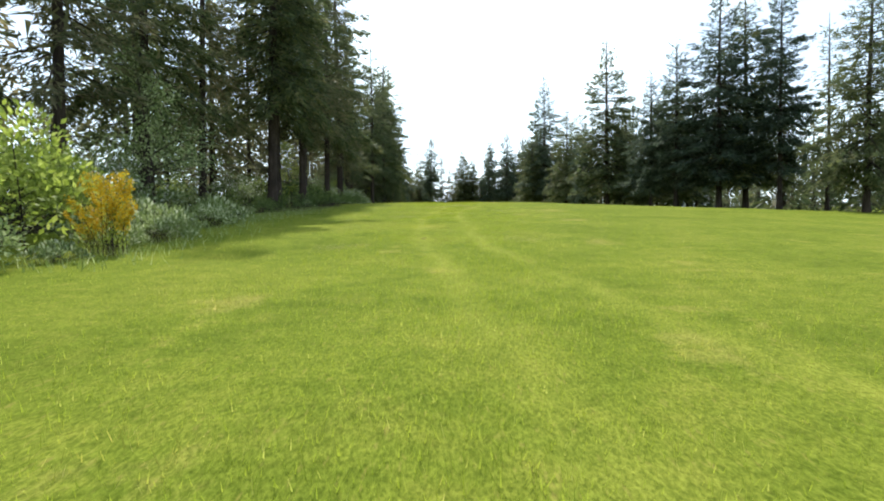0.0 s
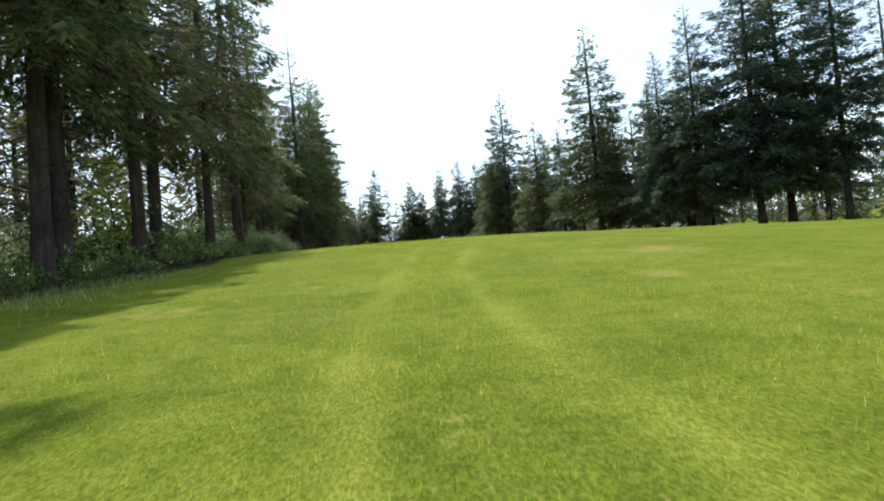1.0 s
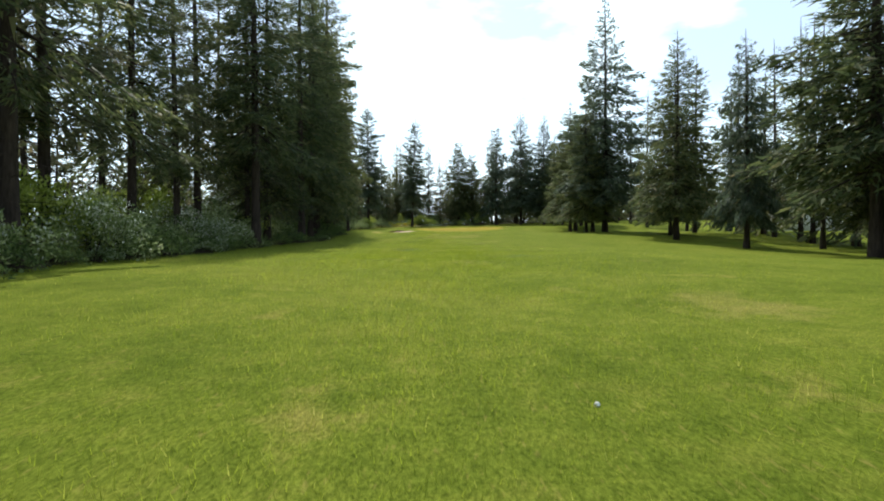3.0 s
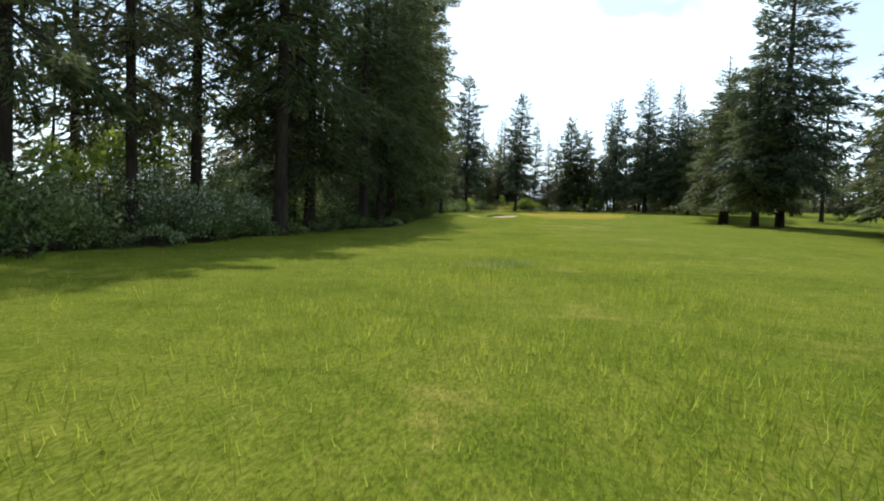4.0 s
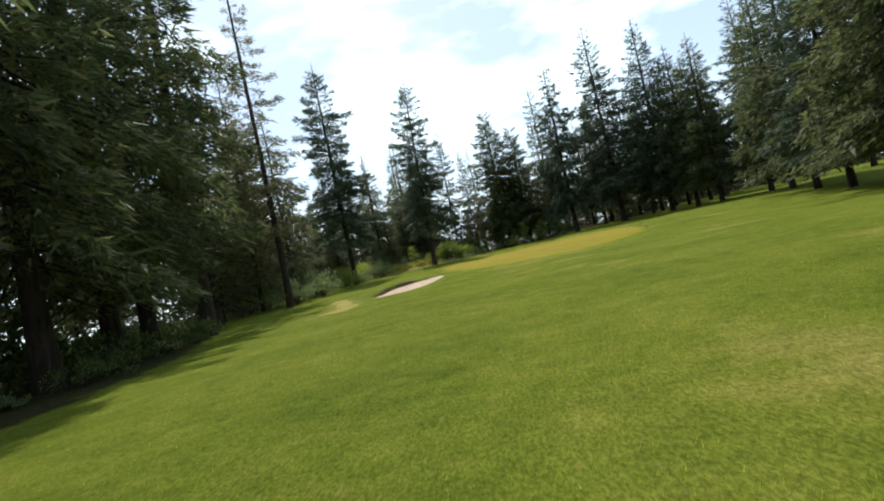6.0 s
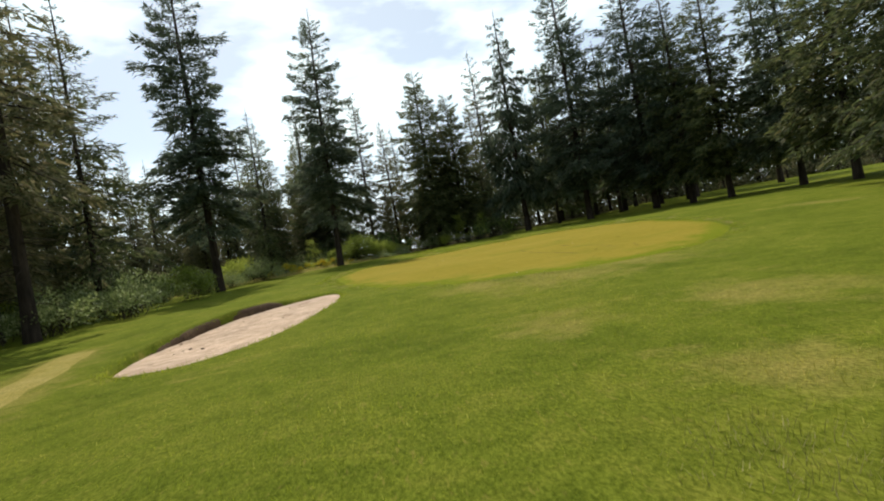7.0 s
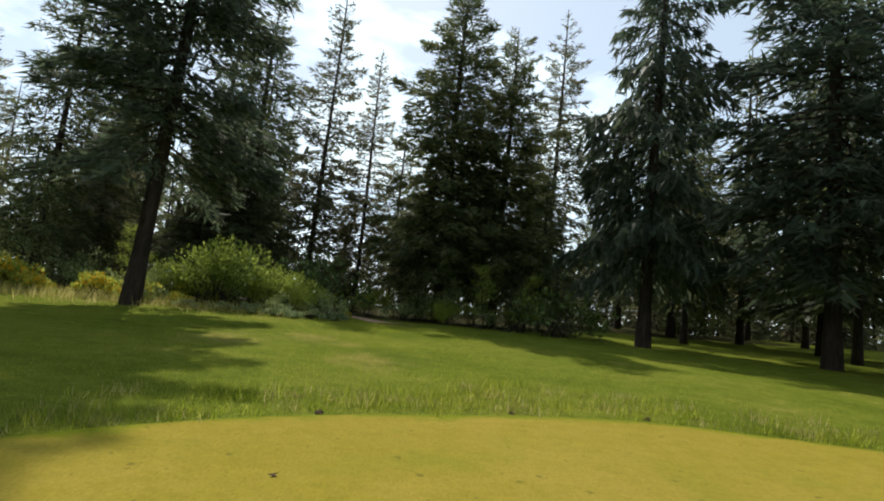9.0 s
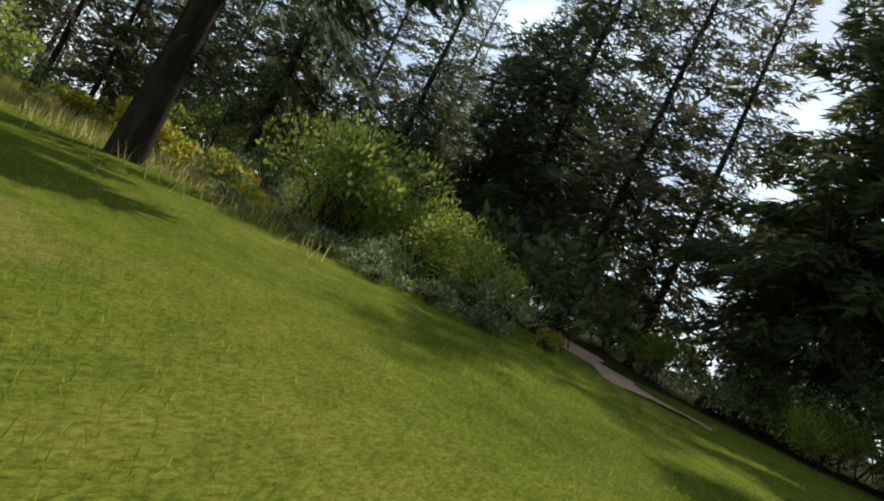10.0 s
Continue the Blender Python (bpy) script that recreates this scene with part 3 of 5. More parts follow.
    base = line[own, lo] + (line[own, lo + 1] - line[own, lo]) * (fi - lo)[:, None]
    along = unit(line[own, lo + 1] - line[own, lo])
    side = unit(np.cross(along, [0, 0, 1.0])) * g.choice([-1.0, 1.0], m)[:, None]
    spread = (0.10 + 0.30 * reach[own] * (1.02 - tt)) * g.random(m)
    base = base + side * spread[:, None] + along * (0.5 * spread)[:, None]
    base[:, 2] -= spread * g.uniform(0.0, 0.6 + hang, m) + loft * np.clip(reach[own], 0.6, 3.0) * g.standard_normal(m)
    above = base[:, 2] > skirt + 0.25 * g.standard_normal(m)
    own, tt, base, along, side = own[above], tt[above], base[above], along[above], side[above]
    m = len(own)
    fan = g.uniform(0.05, 0.9, m)[:, None]
    down = g.uniform(-0.15, 0.45, m)[:, None] + hang
    way = unit(along * (1.15 - fan) + side * fan - np.array([0, 0, 1.0]) * down + 0.18 * g.standard_normal((m, 3)))
    length = spray * g.uniform(0.5, 1.4, m) * np.clip(0.5 + 0.22 * reach[own], 0.55, 1.2)
    flat = unit(np.cross(way, unit(np.array([0, 0, 1.0]) + 0.8 * g.standard_normal((m, 3)))))
    cv, cf = (spikes if fine else kites)(base, way, flat, length, length * g.uniform(0.17, 0.34, m))
    if core:
        # twigs close to the trunk that shut out the light
        q = int(2.0 * core * (height - bare) * radius)
        cu = 1 - np.sqrt(g.random(q)) * 0.93
        ca = g.uniform(0, 6.283, q)
        cr = (radius * (1 - cu) ** shape) * g.uniform(0.08, 0.62, q)
        cz = np.maximum(bare + cu * (height - bare) - 0.25 * cr, skirt + 0.3)
        cb = np.stack([cr * np.cos(ca), cr * np.sin(ca), cz], -1)
        cw = unit(np.stack([np.cos(ca), np.sin(ca), g.uniform(-0.6, 0.3, q)], -1) + 0.5 * g.standard_normal((q, 3)))
        cl = g.uniform(0.45, 1.0, q) * np.clip(1.2 - cu, 0.3, 1.0)
        kv, kf = (spikes if fine else kites)(cb, cw, unit(np.cross(cw, g.standard_normal((q, 3)))), cl, cl * g.uniform(0.13, 0.26, q))
        cf = np.concatenate([cf, kf + len(cv)])
        cv = np.concatenate([cv, kv])
    tagged(mesh_object("crown", cv, cf, mat, tree), kind="stuff")
    return tagged(tree, label, "conifer", "firs round the fairway")


def glade(x, y):
    """Stretches of the wood behind the green where no fir stands."""
    return (y > 182 and -3.4 - 0.3 * (y - 182) < x < 0.9) or (178.5 < y < 215 and 7.8 + 0.12 * (y - 178) < x < 15.5 + 0.2 * (y - 178))


def place(tree, x, y, scale, turn, lean=0.0, sz=1.0):
    m = pose(x, y, float(land(x, y)), lean, 0, turn) @ Matrix.Diagonal((scale, scale, scale * sz, 1))
    if tree not in used:
        used.add(tree)
        tree.matrix_basis = m
        return tree
    first = tree
    t = copy_thing(first, Matrix())
    t.matrix_basis = m
    return t


used = set()
FULL_A = conifer("fir_tree", "dense dark green fir with a conical crown", 20, 2.4, 4.7, 0.62, 7, M_NEEDLE, 11, 0.20, spray=0.4, density=0.72, skirt=2.0, trunk_r=0.24, gaps=0.12, shape=0.8, core=3)
FULL_B = conifer("fir_tree", "dense dark green fir with its lowest limbs trimmed", 20, 2.2, 5.0, 0.66, 7, M_NEEDLE, 12, 0.26, spray=0.4, density=0.72, skirt=1.8, trunk_r=0.24, gaps=0.12, shape=0.82, core=3)
FULL_C = conifer("fir_tree", "tall narrow dark green fir", 22, 2.6, 4.6, 0.62, 7, M_NEEDLE_BLUE, 13, 0.18, shape=0.74, spray=0.42, density=0.7, skirt=2.2, trunk_r=0.24, gaps=0.14, core=3)
TALL_A = conifer("fir_tree", "tall fir with a bare lower trunk and dead stubs", 26, 6.0, 3.7, 0.9, 6, M_NEEDLE, 14, 0.26, trunk_r=0.26, gaps=0.32, stubs=60, shape=0.65, spray=0.31, density=1.45, core=4)
TALL_B = conifer("fir_tree", "tall fir with a bare lower trunk and open crown", 26, 5.0, 3.2, 1.1, 6, M_NEEDLE_BROWN, 15, 0.24, trunk_r=0.22, gaps=0.36, stubs=50, shape=0.65, spray=0.31, density=1.4, core=3)
EDGE = conifer("fir_tree", "dense fir with limbs sweeping down over the grass", 25, 2.0, 3.9, 0.8, 7, M_NEEDLE, 22, 0.28, trunk_r=0.27, gaps=0.17, shape=0.5, spray=0.29, density=1.1, skirt=1.7, core=3)
SOLO = conifer("fir_tree", "single broad fir with uneven open crown beside the green", 23, 4.6, 3.4, 0.74, 7, M_NEEDLE_BLUE, 16, 0.14, trunk_r=0.24, gaps=0.22, shape=0.5, stubs=20, spray=0.31, density=1.9, skirt=3.4, core=7)
TWIN = conifer("fir_tree", "dense columnar fir with a rounded top behind the green", 19.6, 2.0, 3.7, 0.62, 7, M_NEEDLE, 28, 0.22, spray=0.32, density=1.9, skirt=1.6, trunk_r=0.24, gaps=0.08, shape=0.5, core=12)
DROOP = conifer("spruce_tree", "spruce with hanging drooping branchlets", 22.5, 2.8, 3.7, 0.9, 6, M_NEEDLE_BLUE, 17, 0.34, hang=0.8, trunk_r=0.26, gaps=0.2, shape=0.6, spray=0.46, density=1.0, skirt=2.2, core=3)
THIN = conifer("fir_tree", "thin sparse brownish young fir", 16, 1.6, 2.0, 0.5, 6, M_NEEDLE_BROWN, 18, 0.1, density=1.4, trunk_r=0.12, gaps=0.1, shape=0.62, spray=0.34, core=2)
BACK_A = conifer("fir_tree", "dark fir deeper in the wood", 24, 2.6, 4.0, 1.0, 7, M_NEEDLE, 20, 0.24, density=0.32, spray=0.7, shape=0.74, trunk_r=0.24, gaps=0.15, fine=False, skirt=2.2, core=3)
BACK_B = conifer("fir_tree", "brownish fir deeper in the wood", 23, 3.4, 3.6, 1.1, 6, M_NEEDLE_BROWN, 21, 0.22, density=0.5, spray=0.62, shape=0.78, trunk_r=0.18, gaps=0.2, fine=False, skirt=2.2, core=2)
FAR = conifer("fir_tree", "distant dark fir beyond the fairway", 19, 0.6, 4.2, 1.2, 6, M_NEEDLE, 19, 0.22, density=0.15, spray=1.25, gaps=0.06, fine=False, core=1.5, shape=0.85)
DISTANT = conifer("fir_tree", "far-off fir on the horizon", 17, 0.3, 4.6, 2.0, 6, M_NEEDLE, 23, 0.2, density=0.22, spray=1.7, fine=False, gaps=0.0)

MID_A = conifer("fir_tree", "dark fir with drooping limbs at the wood's edge", 22, 1.6, 3.9, 0.8, 6, M_NEEDLE, 26, 0.24, density=0.7, spray=0.38, shape=0.78, trunk_r=0.2, gaps=0.2, skirt=1.3, core=4)
MID_B = conifer("fir_tree", "brownish slender fir at the wood's edge", 20, 2.0, 3.0, 0.85, 6, M_NEEDLE_BROWN, 27, 0.20, density=1.25, spray=0.36, shape=0.6, trunk_r=0.16, gaps=0.12, skirt=1.6, core=4)
YOUNG = conifer("young_fir", "dense dark young fir with limbs down to the ground", 9, 0.2, 2.6, 0.8, 7, M_NEEDLE_BROWN, 24, 0.2, density=0.48, spray=0.6, trunk_r=0.1, fine=False, gaps=0.05)

# single trees beside the green
place(SOLO, -6.4, 166.4, 1.0, 90, 2.2)
place(SOLO, -14.8, 159.4, 1.18, 130, 0.0, 0.92)
place(TALL_B, -15.4, 138.2, 1.0, 40)
place(MID_B, -18.6, 141.5, 0.95, 40)
place(MID_A, -19.5, 136.0, 0.9, 140)
place(MID_A, -18.4, 149.5, 0.85, 20)
place(MID_B, -20.6, 147.0, 0.9, 220)
place(MID_A, -23.5, 152.0, 0.9, 80)
place(TWIN, 4.0, 177.2, 1.0, 10)
place(TWIN, 7.0, 177.6, 0.86, 130)
place(MID_B, 2.6, 180.8, 0.45, 200)
place(FULL_B, 9.8, 178.6, 0.5, 130)
place(MID_B, 12.6, 187.5, 1.2, 75)
place(YOUNG, 8.9, 173.0, 0.36, 0)
place(YOUNG, 7.5, 173.8, 0.32, 100)
place(FULL_B, -7.4, 182.0, 0.95, 250)
place(THIN, -3.2, 180.2, 1.2, 30)
place(THIN, -0.4, 179.2, 0.95, 170)
place(MID_A, -10.2, 184.5, 0.95, 110)
place(MID_A, -13.6, 173.6, 0.78, 30)
place(DROOP, 12.0, 170.6, 0.99, 15)
place(FULL_C, 16.8, 166.4, 1.1, 50)
place(FULL_C, 20.9, 161.8, 1.02, 150)
# row on the right-hand side of the fairway
right_row = [(FULL_C, 19.0, 113.6, 1.25), (FULL_B, 16.4, 112.2, 0.72), (FULL_A, 19.9, 96.0, 0.9), (FULL_B, 22.5, 103.5, 0.7), (DROOP, 20.4, 86.0, 0.66), (FULL_A, 21.3, 76.0, 1.20),
             (FULL_B, 24.6, 79.0, 0.75), (FULL_C, 23.4, 65.5, 0.75), (FULL_B, 29.8, 73.5, 0.85), (FULL_A, 29.7, 80.4, 0.85), (SOLO, 33.4, 57.0, 1.0), (FULL_C, 29.2, 61.0, 1.15), (FULL_A, 32.6, 62.0, 1.25),
             (FULL_C, 25.5, 63.5, 0.9), (FULL_B, 32.5, 44.0, 1.0), (FULL_A, 19.2, 119.5, 0.92), (FULL_B, 17.4, 124.2, 0.9), (FULL_A, 19.2, 128.5, 0.88), (FULL_C, 20.2, 133.0, 0.8),
             (FULL_B, 21.8, 138.6, 0.85), (FULL_A, 24.3, 145.5, 0.9), (FULL_C, 26.0, 151.5, 0.85), (FULL_A, 23.1, 155.0, 0.86), (FULL_B, 22.3, 158.6, 0.88),
             (FULL_B, 20.0, 183.2, 1.0), (FULL_A, 25.3, 176.9, 0.95), (FULL_C, 28.9, 170, 0.85)]
for k, (tree, x, y, s) in enumerate(right_row):
    place(tree, x, y, s, 47 * k)
for k, (x, y, s) in enumerate([(24, 106, 0.8), (27.5, 109, 0.8), (27, 98, 0.75), (31, 95, 0.8), (32, 102, 0.8), (33.5, 88, 0.85), (37, 92, 0.85), (36, 81, 0.85), (40, 86, 0.9), (27, 88, 0.7)]):
    place((BACK_A, BACK_B)[k % 3 == 2], x, y, s, 63 * k)
g_r = np.random.default_rng(31)
for k, y in enumerate(np.arange(46, 178, 6.5)):
    if y > 125 and k % 2:
        continue
    place((BACK_A, FAR)[k % 2], 31 + 3 * g_r.random() + (2 if y > 110 else 6 * (y < 70)), y + 2 * g_r.random(), 0.7 + 0.3 * g_r.random(), 360 * g_r.random())
for k, y in enumerate(np.arange(50, 190, 11.0)):
    place(FAR, 62 + 14 * g_r.random(), y + 5 * g_r.random(), 0.7 + 0.3 * g_r.random(), 360 * g_r.random())
for k in range(26):
    place(FAR, 110 + 40 * g_r.random(), 40 + 9 * k + 5 * g_r.random(), 0.9 + 0.5 * g_r.random(), 360 * g_r.random())
# wood on the left-hand side
g_l = np.random.default_rng(41)
place(TALL_A, -11.7, 82.4, 1.0, 15)
place(TALL_A, -11.5, 36.4, 1.25, 200)
for k, y in enumerate(np.arange(16, 86, 4.6)):
    place((TALL_A, TALL_B)[k % 2], np.interp(y, EDGE_Y, EDGE_X) - 2.2 * g_l.random(), y + 1.4 * g_l.random(), (0.9 + 0.2 * g_l.random()) * (1 if y < 55 else 0.82), 360 * g_l.random(), 2 * g_l.random() - 1)
for k, y in enumerate(np.arange(86, 130, 4.4)):
    place((EDGE, TALL_A, EDGE, EDGE)[k % 4], np.interp(y, EDGE_Y, EDGE_X) - 1.6 * g_l.random(), y + g_l.random(), (1.0 + 0.2 * g_l.random()) * (0.8 if y < 97 else 1), 360 * g_l.random())
for row, (back, step) in enumerate(((5.5, 8.6), (11.5, 10.5), (19.0, 11.5))):
    for k, y in enumerate(np.arange(4 + 2 * row, 134, step)):
        if row and 72 < y < 106:      # an open stretch with bushes
            continue
        place((BACK_A, BACK_B, BACK_B)[(k + row) % 3], np.interp(y, EDGE_Y, EDGE_X) - back - 3 * g_l.random(), y + 2.5 * g_l.random(), 0.75 + 0.3 * g_l.random(), 360 * g_l.random())
# wood behind the green
for k, (x, y, s) in enumerate([(-24.4, 183.4, 0.85), (-20.6, 178.5, 0.8), (-28.6, 172.6, 0.9), (-31.7, 160.9, 0.95), (-27.9, 151, 0.9), (-23, 144, 0.95), (-16.6, 186.4, 0.9), (-11.7, 188.4, 0.95), (-34.1, 184.1, 1.0), (-20.3, 196.1, 1.0), (20.1, 198.2, 0.9), (29, 194.5, 0.9), (-38.4, 170.5, 1.0), (-36.8, 150.9, 1.0), (-31, 139, 1.0), (-25.1, 133.1, 1.0)]):
    place((BACK_A, BACK_A, BACK_B)[k % 3] if abs(x + 5) > 20 or y > 190 else (MID_A, MID_B)[k % 2], x, y, s * 0.85, 77 * k)
for k, (x, y, s) in enumerate([(-7.6, 191.3, 0.9), (-9.8, 181.5, 0.8), (-12.8, 176.6, 0.75), (-18.8, 170.7, 0.7), (-22.8, 165.8, 0.8)]):
    place(THIN, x, y, s, 60 * k)
for k, (x, y, s) in enumerate([(17.5, 177.2, 0.7), (24, 190.5, 0.9), (30, 183.8, 0.85), (34.9, 178, 0.8), (37, 190.7, 0.9), (43.9, 185, 0.85), (32, 199.4, 0.9), (15.1, 205, 1.0), (-12.6, 204, 1.0), (25.1, 206.1, 1.0)]):
    place((BACK_A, BACK_B)[k % 2], x, y, s, 55 * k)
for k in (0, 1, 2, 3, 4, 5, 9, 10, 11, 12, 13, 14, 15, 16, 17, 18, 19, 20, 21, 22, 23):
    x, y, size = -60 + 8 * k + 4 * g_r.random(), 212 + 14 * g_r.random(), 0.8 + 0.3 * g_r.random()
    if not glade(x, y):
        place(FAR, x, y, size, 360 * g_r.random())
for k in range(34):
    if k in (21, 22, 24, 25, 27):
        continue
    x, y = -42 + 1.65 * k + 2 * g_r.random() - 4 * (k % 2), 174 + 7 * (k % 5) + 4 * g_r.random() + (12 if k > 19 else 0)
    size, turn = 0.6 + 0.25 * g_r.random(), 360 * g_r.random()
    if not glade(x, y):
        place((BACK_A, BACK_A, BACK_B)[k % 3] if not 7 < k < 28 else (MID_A, MID_B)[k % 2], x, y, size, turn)
for k, (x, y, s) in enumerate([(27, 172, 0.8), (24, 182, 0.85), (28, 187, 0.9), (34, 186, 0.9), (41, 193, 1.0), (47, 180, 0.9), (22, 171, 0.75), (18.5, 188, 0.8)]):
    place((BACK_A, BACK_A, BACK_B)[k % 3], x, y, s, 37 * k)
for k in range(14):
    place((YOUNG, BACK_B, YOUNG)[k % 3], -20 - 9 * g_r.random(), 130 + 2.9 * k + 2 * g_r.random(), 0.75 + 0.35 * g_r.random(), 360 * g_r.random())
for k, y in enumerate(np.arange(84, 132, 3.2)):
    place(YOUNG, np.interp(y, EDGE_Y, EDGE_X) - 5 - 3 * g_r.random(), y + g_r.random(), 0.55 + 0.4 * g_r.random(), 360 * g_r.random())
for k in range(26):
    place(FAR, 16 + 2.3 * k + 1.5 * g_r.random(), 207 - 0.75 * k + 4 * g_r.random(), 0.45 + 0.3 * g_r.random(), 360 * g_r.random())
for k in range(14):
    place(YOUNG, np.interp(14 + 4 * k, EDGE_Y, EDGE_X) - 14 - 4 * g_r.random(), 14 + 4 * k + 2 * g_r.random(), 0.7 + 0.4 * g_r.random(), 360 * g_r.random())
for k in range(10):
    place(YOUNG, -25 - 5 * g_r.random(), 70 + 3.8 * k + 2 * g_r.random(), 0.8 + 0.3 * g_r.random(), 360 * g_r.random())
# low dense young firs that close the view under the crowns
for k in range(30):
    place(YOUNG, 12 + 2.1 * k + 1.5 * g_r.random(), 196 - 0.55 * k + 9 * g_r.random(), (0.45 if k < 4 else 0.8) + 0.4 * g_r.random(), 360 * g_r.random())
for k in range(16):
    place(YOUNG, 62 + 10 * g_r.random(), 96 + 5.2 * k + 3 * g_r.random(), 0.8 + 0.5 * g_r.random(), 360 * g_r.random())
for k in (0, 1, 2, 3, 4, 5, 6, 7, 8, 15):
    place(YOUNG, -34 + 2.6 * k + 1.5 * g_r.random(), 190 + 6 * g_r.random(), 0.8 + 0.4 * g_r.random(), 360 * g_r.random())
# trees on the horizon all round
for k in range(84):
    a = k * 2 * math.pi / 84 + 0.04 * g_r.random()
    d = 170 + 60 * g_r.random()
    place(DISTANT, 5 + d * math.cos(a), 95 + d * math.sin(a), 0.8 + 0.5 * g_r.random(), 360 * g_r.random())


# ---- shrubs ----
def shrub(name, label, radius, height, leaf, count, mat, seed, blossom=None, blossom_share=0.0, upright=0.5, heads=9, spread=0.6, fat=(0.35, 0.62)):
    g = np.random.default_rng(seed)
    thing = new(name)
    lumps = np.stack([g.uniform(-spread, spread, heads) * radius, g.uniform(-spread, spread, heads) * radius, g.uniform(0.3, 0.85, heads) * height], -1)
    lumps[:, 2] *= 1 - 0.45 * (np.hypot(lumps[:, 0], lumps[:, 1]) / radius) ** 2
    lumps[0] = (0, 0, height * 0.68)
    size = g.uniform(*fat, heads)
    n = 26
    tip = lumps[g.integers(0, heads, n)] + 0.3 * radius * g.standard_normal((n, 3)) * [1, 1, 0.6]
    tip[:, 2] = np.clip(tip[:, 2], 0.2, height)
    s = np.linspace(0, 1, 4)
    root = np.stack([0.25 * radius * g.standard_normal(n), 0.25 * radius * g.standard_normal(n), np.full(n, -0.15)], -1)
    p = root[:, None] + (tip - root)[:, None] * s[None, :, None]
    p[:, 1:3, 2] += 0.12 * height
    v, f = tubes(p, np.full((n, 1), 0.014) * (1.2 - s)[None], 3)
    tagged(mesh_object("stem_wood", v, f, M_BARK, thing), kind="stuff")
    own = g.integers(0, heads, count)
    d = unit(g.standard_normal((count, 3)))
    rr = g.random(count) ** 0.35
    base = lumps[own] + d * (rr * size[own])[:, None] * [radius, radius, height * 0.62]
    base[:, 2] = np.where(base[:, 2] < 0.05, g.uniform(0.05, 0.5 * height, count), base[:, 2])
    way = unit(d + np.array([0, 0, upright]) + 0.6 * g.standard_normal((count, 3)))
    flat = unit(np.cross(way, g.standard_normal((count, 3))))
    ln = leaf * g.uniform(0.6, 1.4, count)
    v, f = kites(base, way, flat, ln, ln * g.uniform(0.35, 0.6, count))
    leaves = tagged(mesh_object("foliage", v, f, mat, thing), kind="stuff")
    if blossom:
        m = int(count * blossom_share)
        pick = g.choice(count, m, p=(base[:, 2] + 0.05) ** 1.5 / ((base[:, 2] + 0.05) ** 1.5).sum())
        b2 = base[pick] + 0.25 * leaf * g.standard_normal((m, 3))
        way = unit(g.standard_normal((m, 3)) + [0, 0, 0.7])
        ln = leaf * g.uniform(0.4, 0.9, m)
        v, f = kites(b2, way, unit(np.cross(way, g.standard_normal((m, 3)))), ln, ln * 0.7)
        tagged(mesh_object("blossom", v, f, blossom, leaves), kind="stuff")
    return tagged(thing, label, "shrub", "shrubs at the wood's edge")


BUSH = shrub("leafy_bush", "bright yellow-green leafy bush at the wood's edge", 1.6, 2.4, 0.135, 3000, M_LEAF, 51, heads=16, spread=0.8, fat=(0.2, 0.5))
BUSH_FINE = shrub("leafy_bush", "large bright lime-green leafy bush in full leaf", 1.6, 2.4, 0.095, 7600, M_LEAF, 57, heads=22, spread=0.8, fat=(0.16, 0.42))
GREY = shrub("leafy_bush", "grey-green rounded bush in rough grass", 1.5, 1.9, 0.125, 2100, M_LEAF_GREY, 52, heads=18, spread=0.85, fat=(0.18, 0.42))
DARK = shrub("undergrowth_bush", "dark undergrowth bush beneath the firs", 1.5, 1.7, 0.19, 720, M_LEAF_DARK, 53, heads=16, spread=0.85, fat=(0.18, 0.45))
WHITE = shrub("blossom_bush", "pale bush with white blossom under the firs", 1.5, 2.5, 0.12, 3000, M_LEAF_GREY, 54, M_WHITE, 0.25, heads=18, spread=0.85, fat=(0.16, 0.42))
WEED = shrub("weed_clump", "pale leafy weeds in the uncut verge", 1.1, 1.0, 0.14, 1300, M_WEED, 56, upright=1.6, heads=16, spread=0.95, fat=(0.15, 0.4))
BRAMBLE = shrub("bramble_bush", "low dull green bramble thicket at the wood's foot", 1.5, 1.5, 0.14, 900, M_LEAF_DARK, 62, heads=18, spread=0.95, fat=(0.14, 0.36))
BROOM_LOW = shrub("broom_bush", "low broom with scattered yellow blossom in dry grass", 0.8, 0.9, 0.11, 900, M_LEAF, 58, M_BROOM, 0.75, 1.0, heads=16, spread=0.9, fat=(0.14, 0.36))


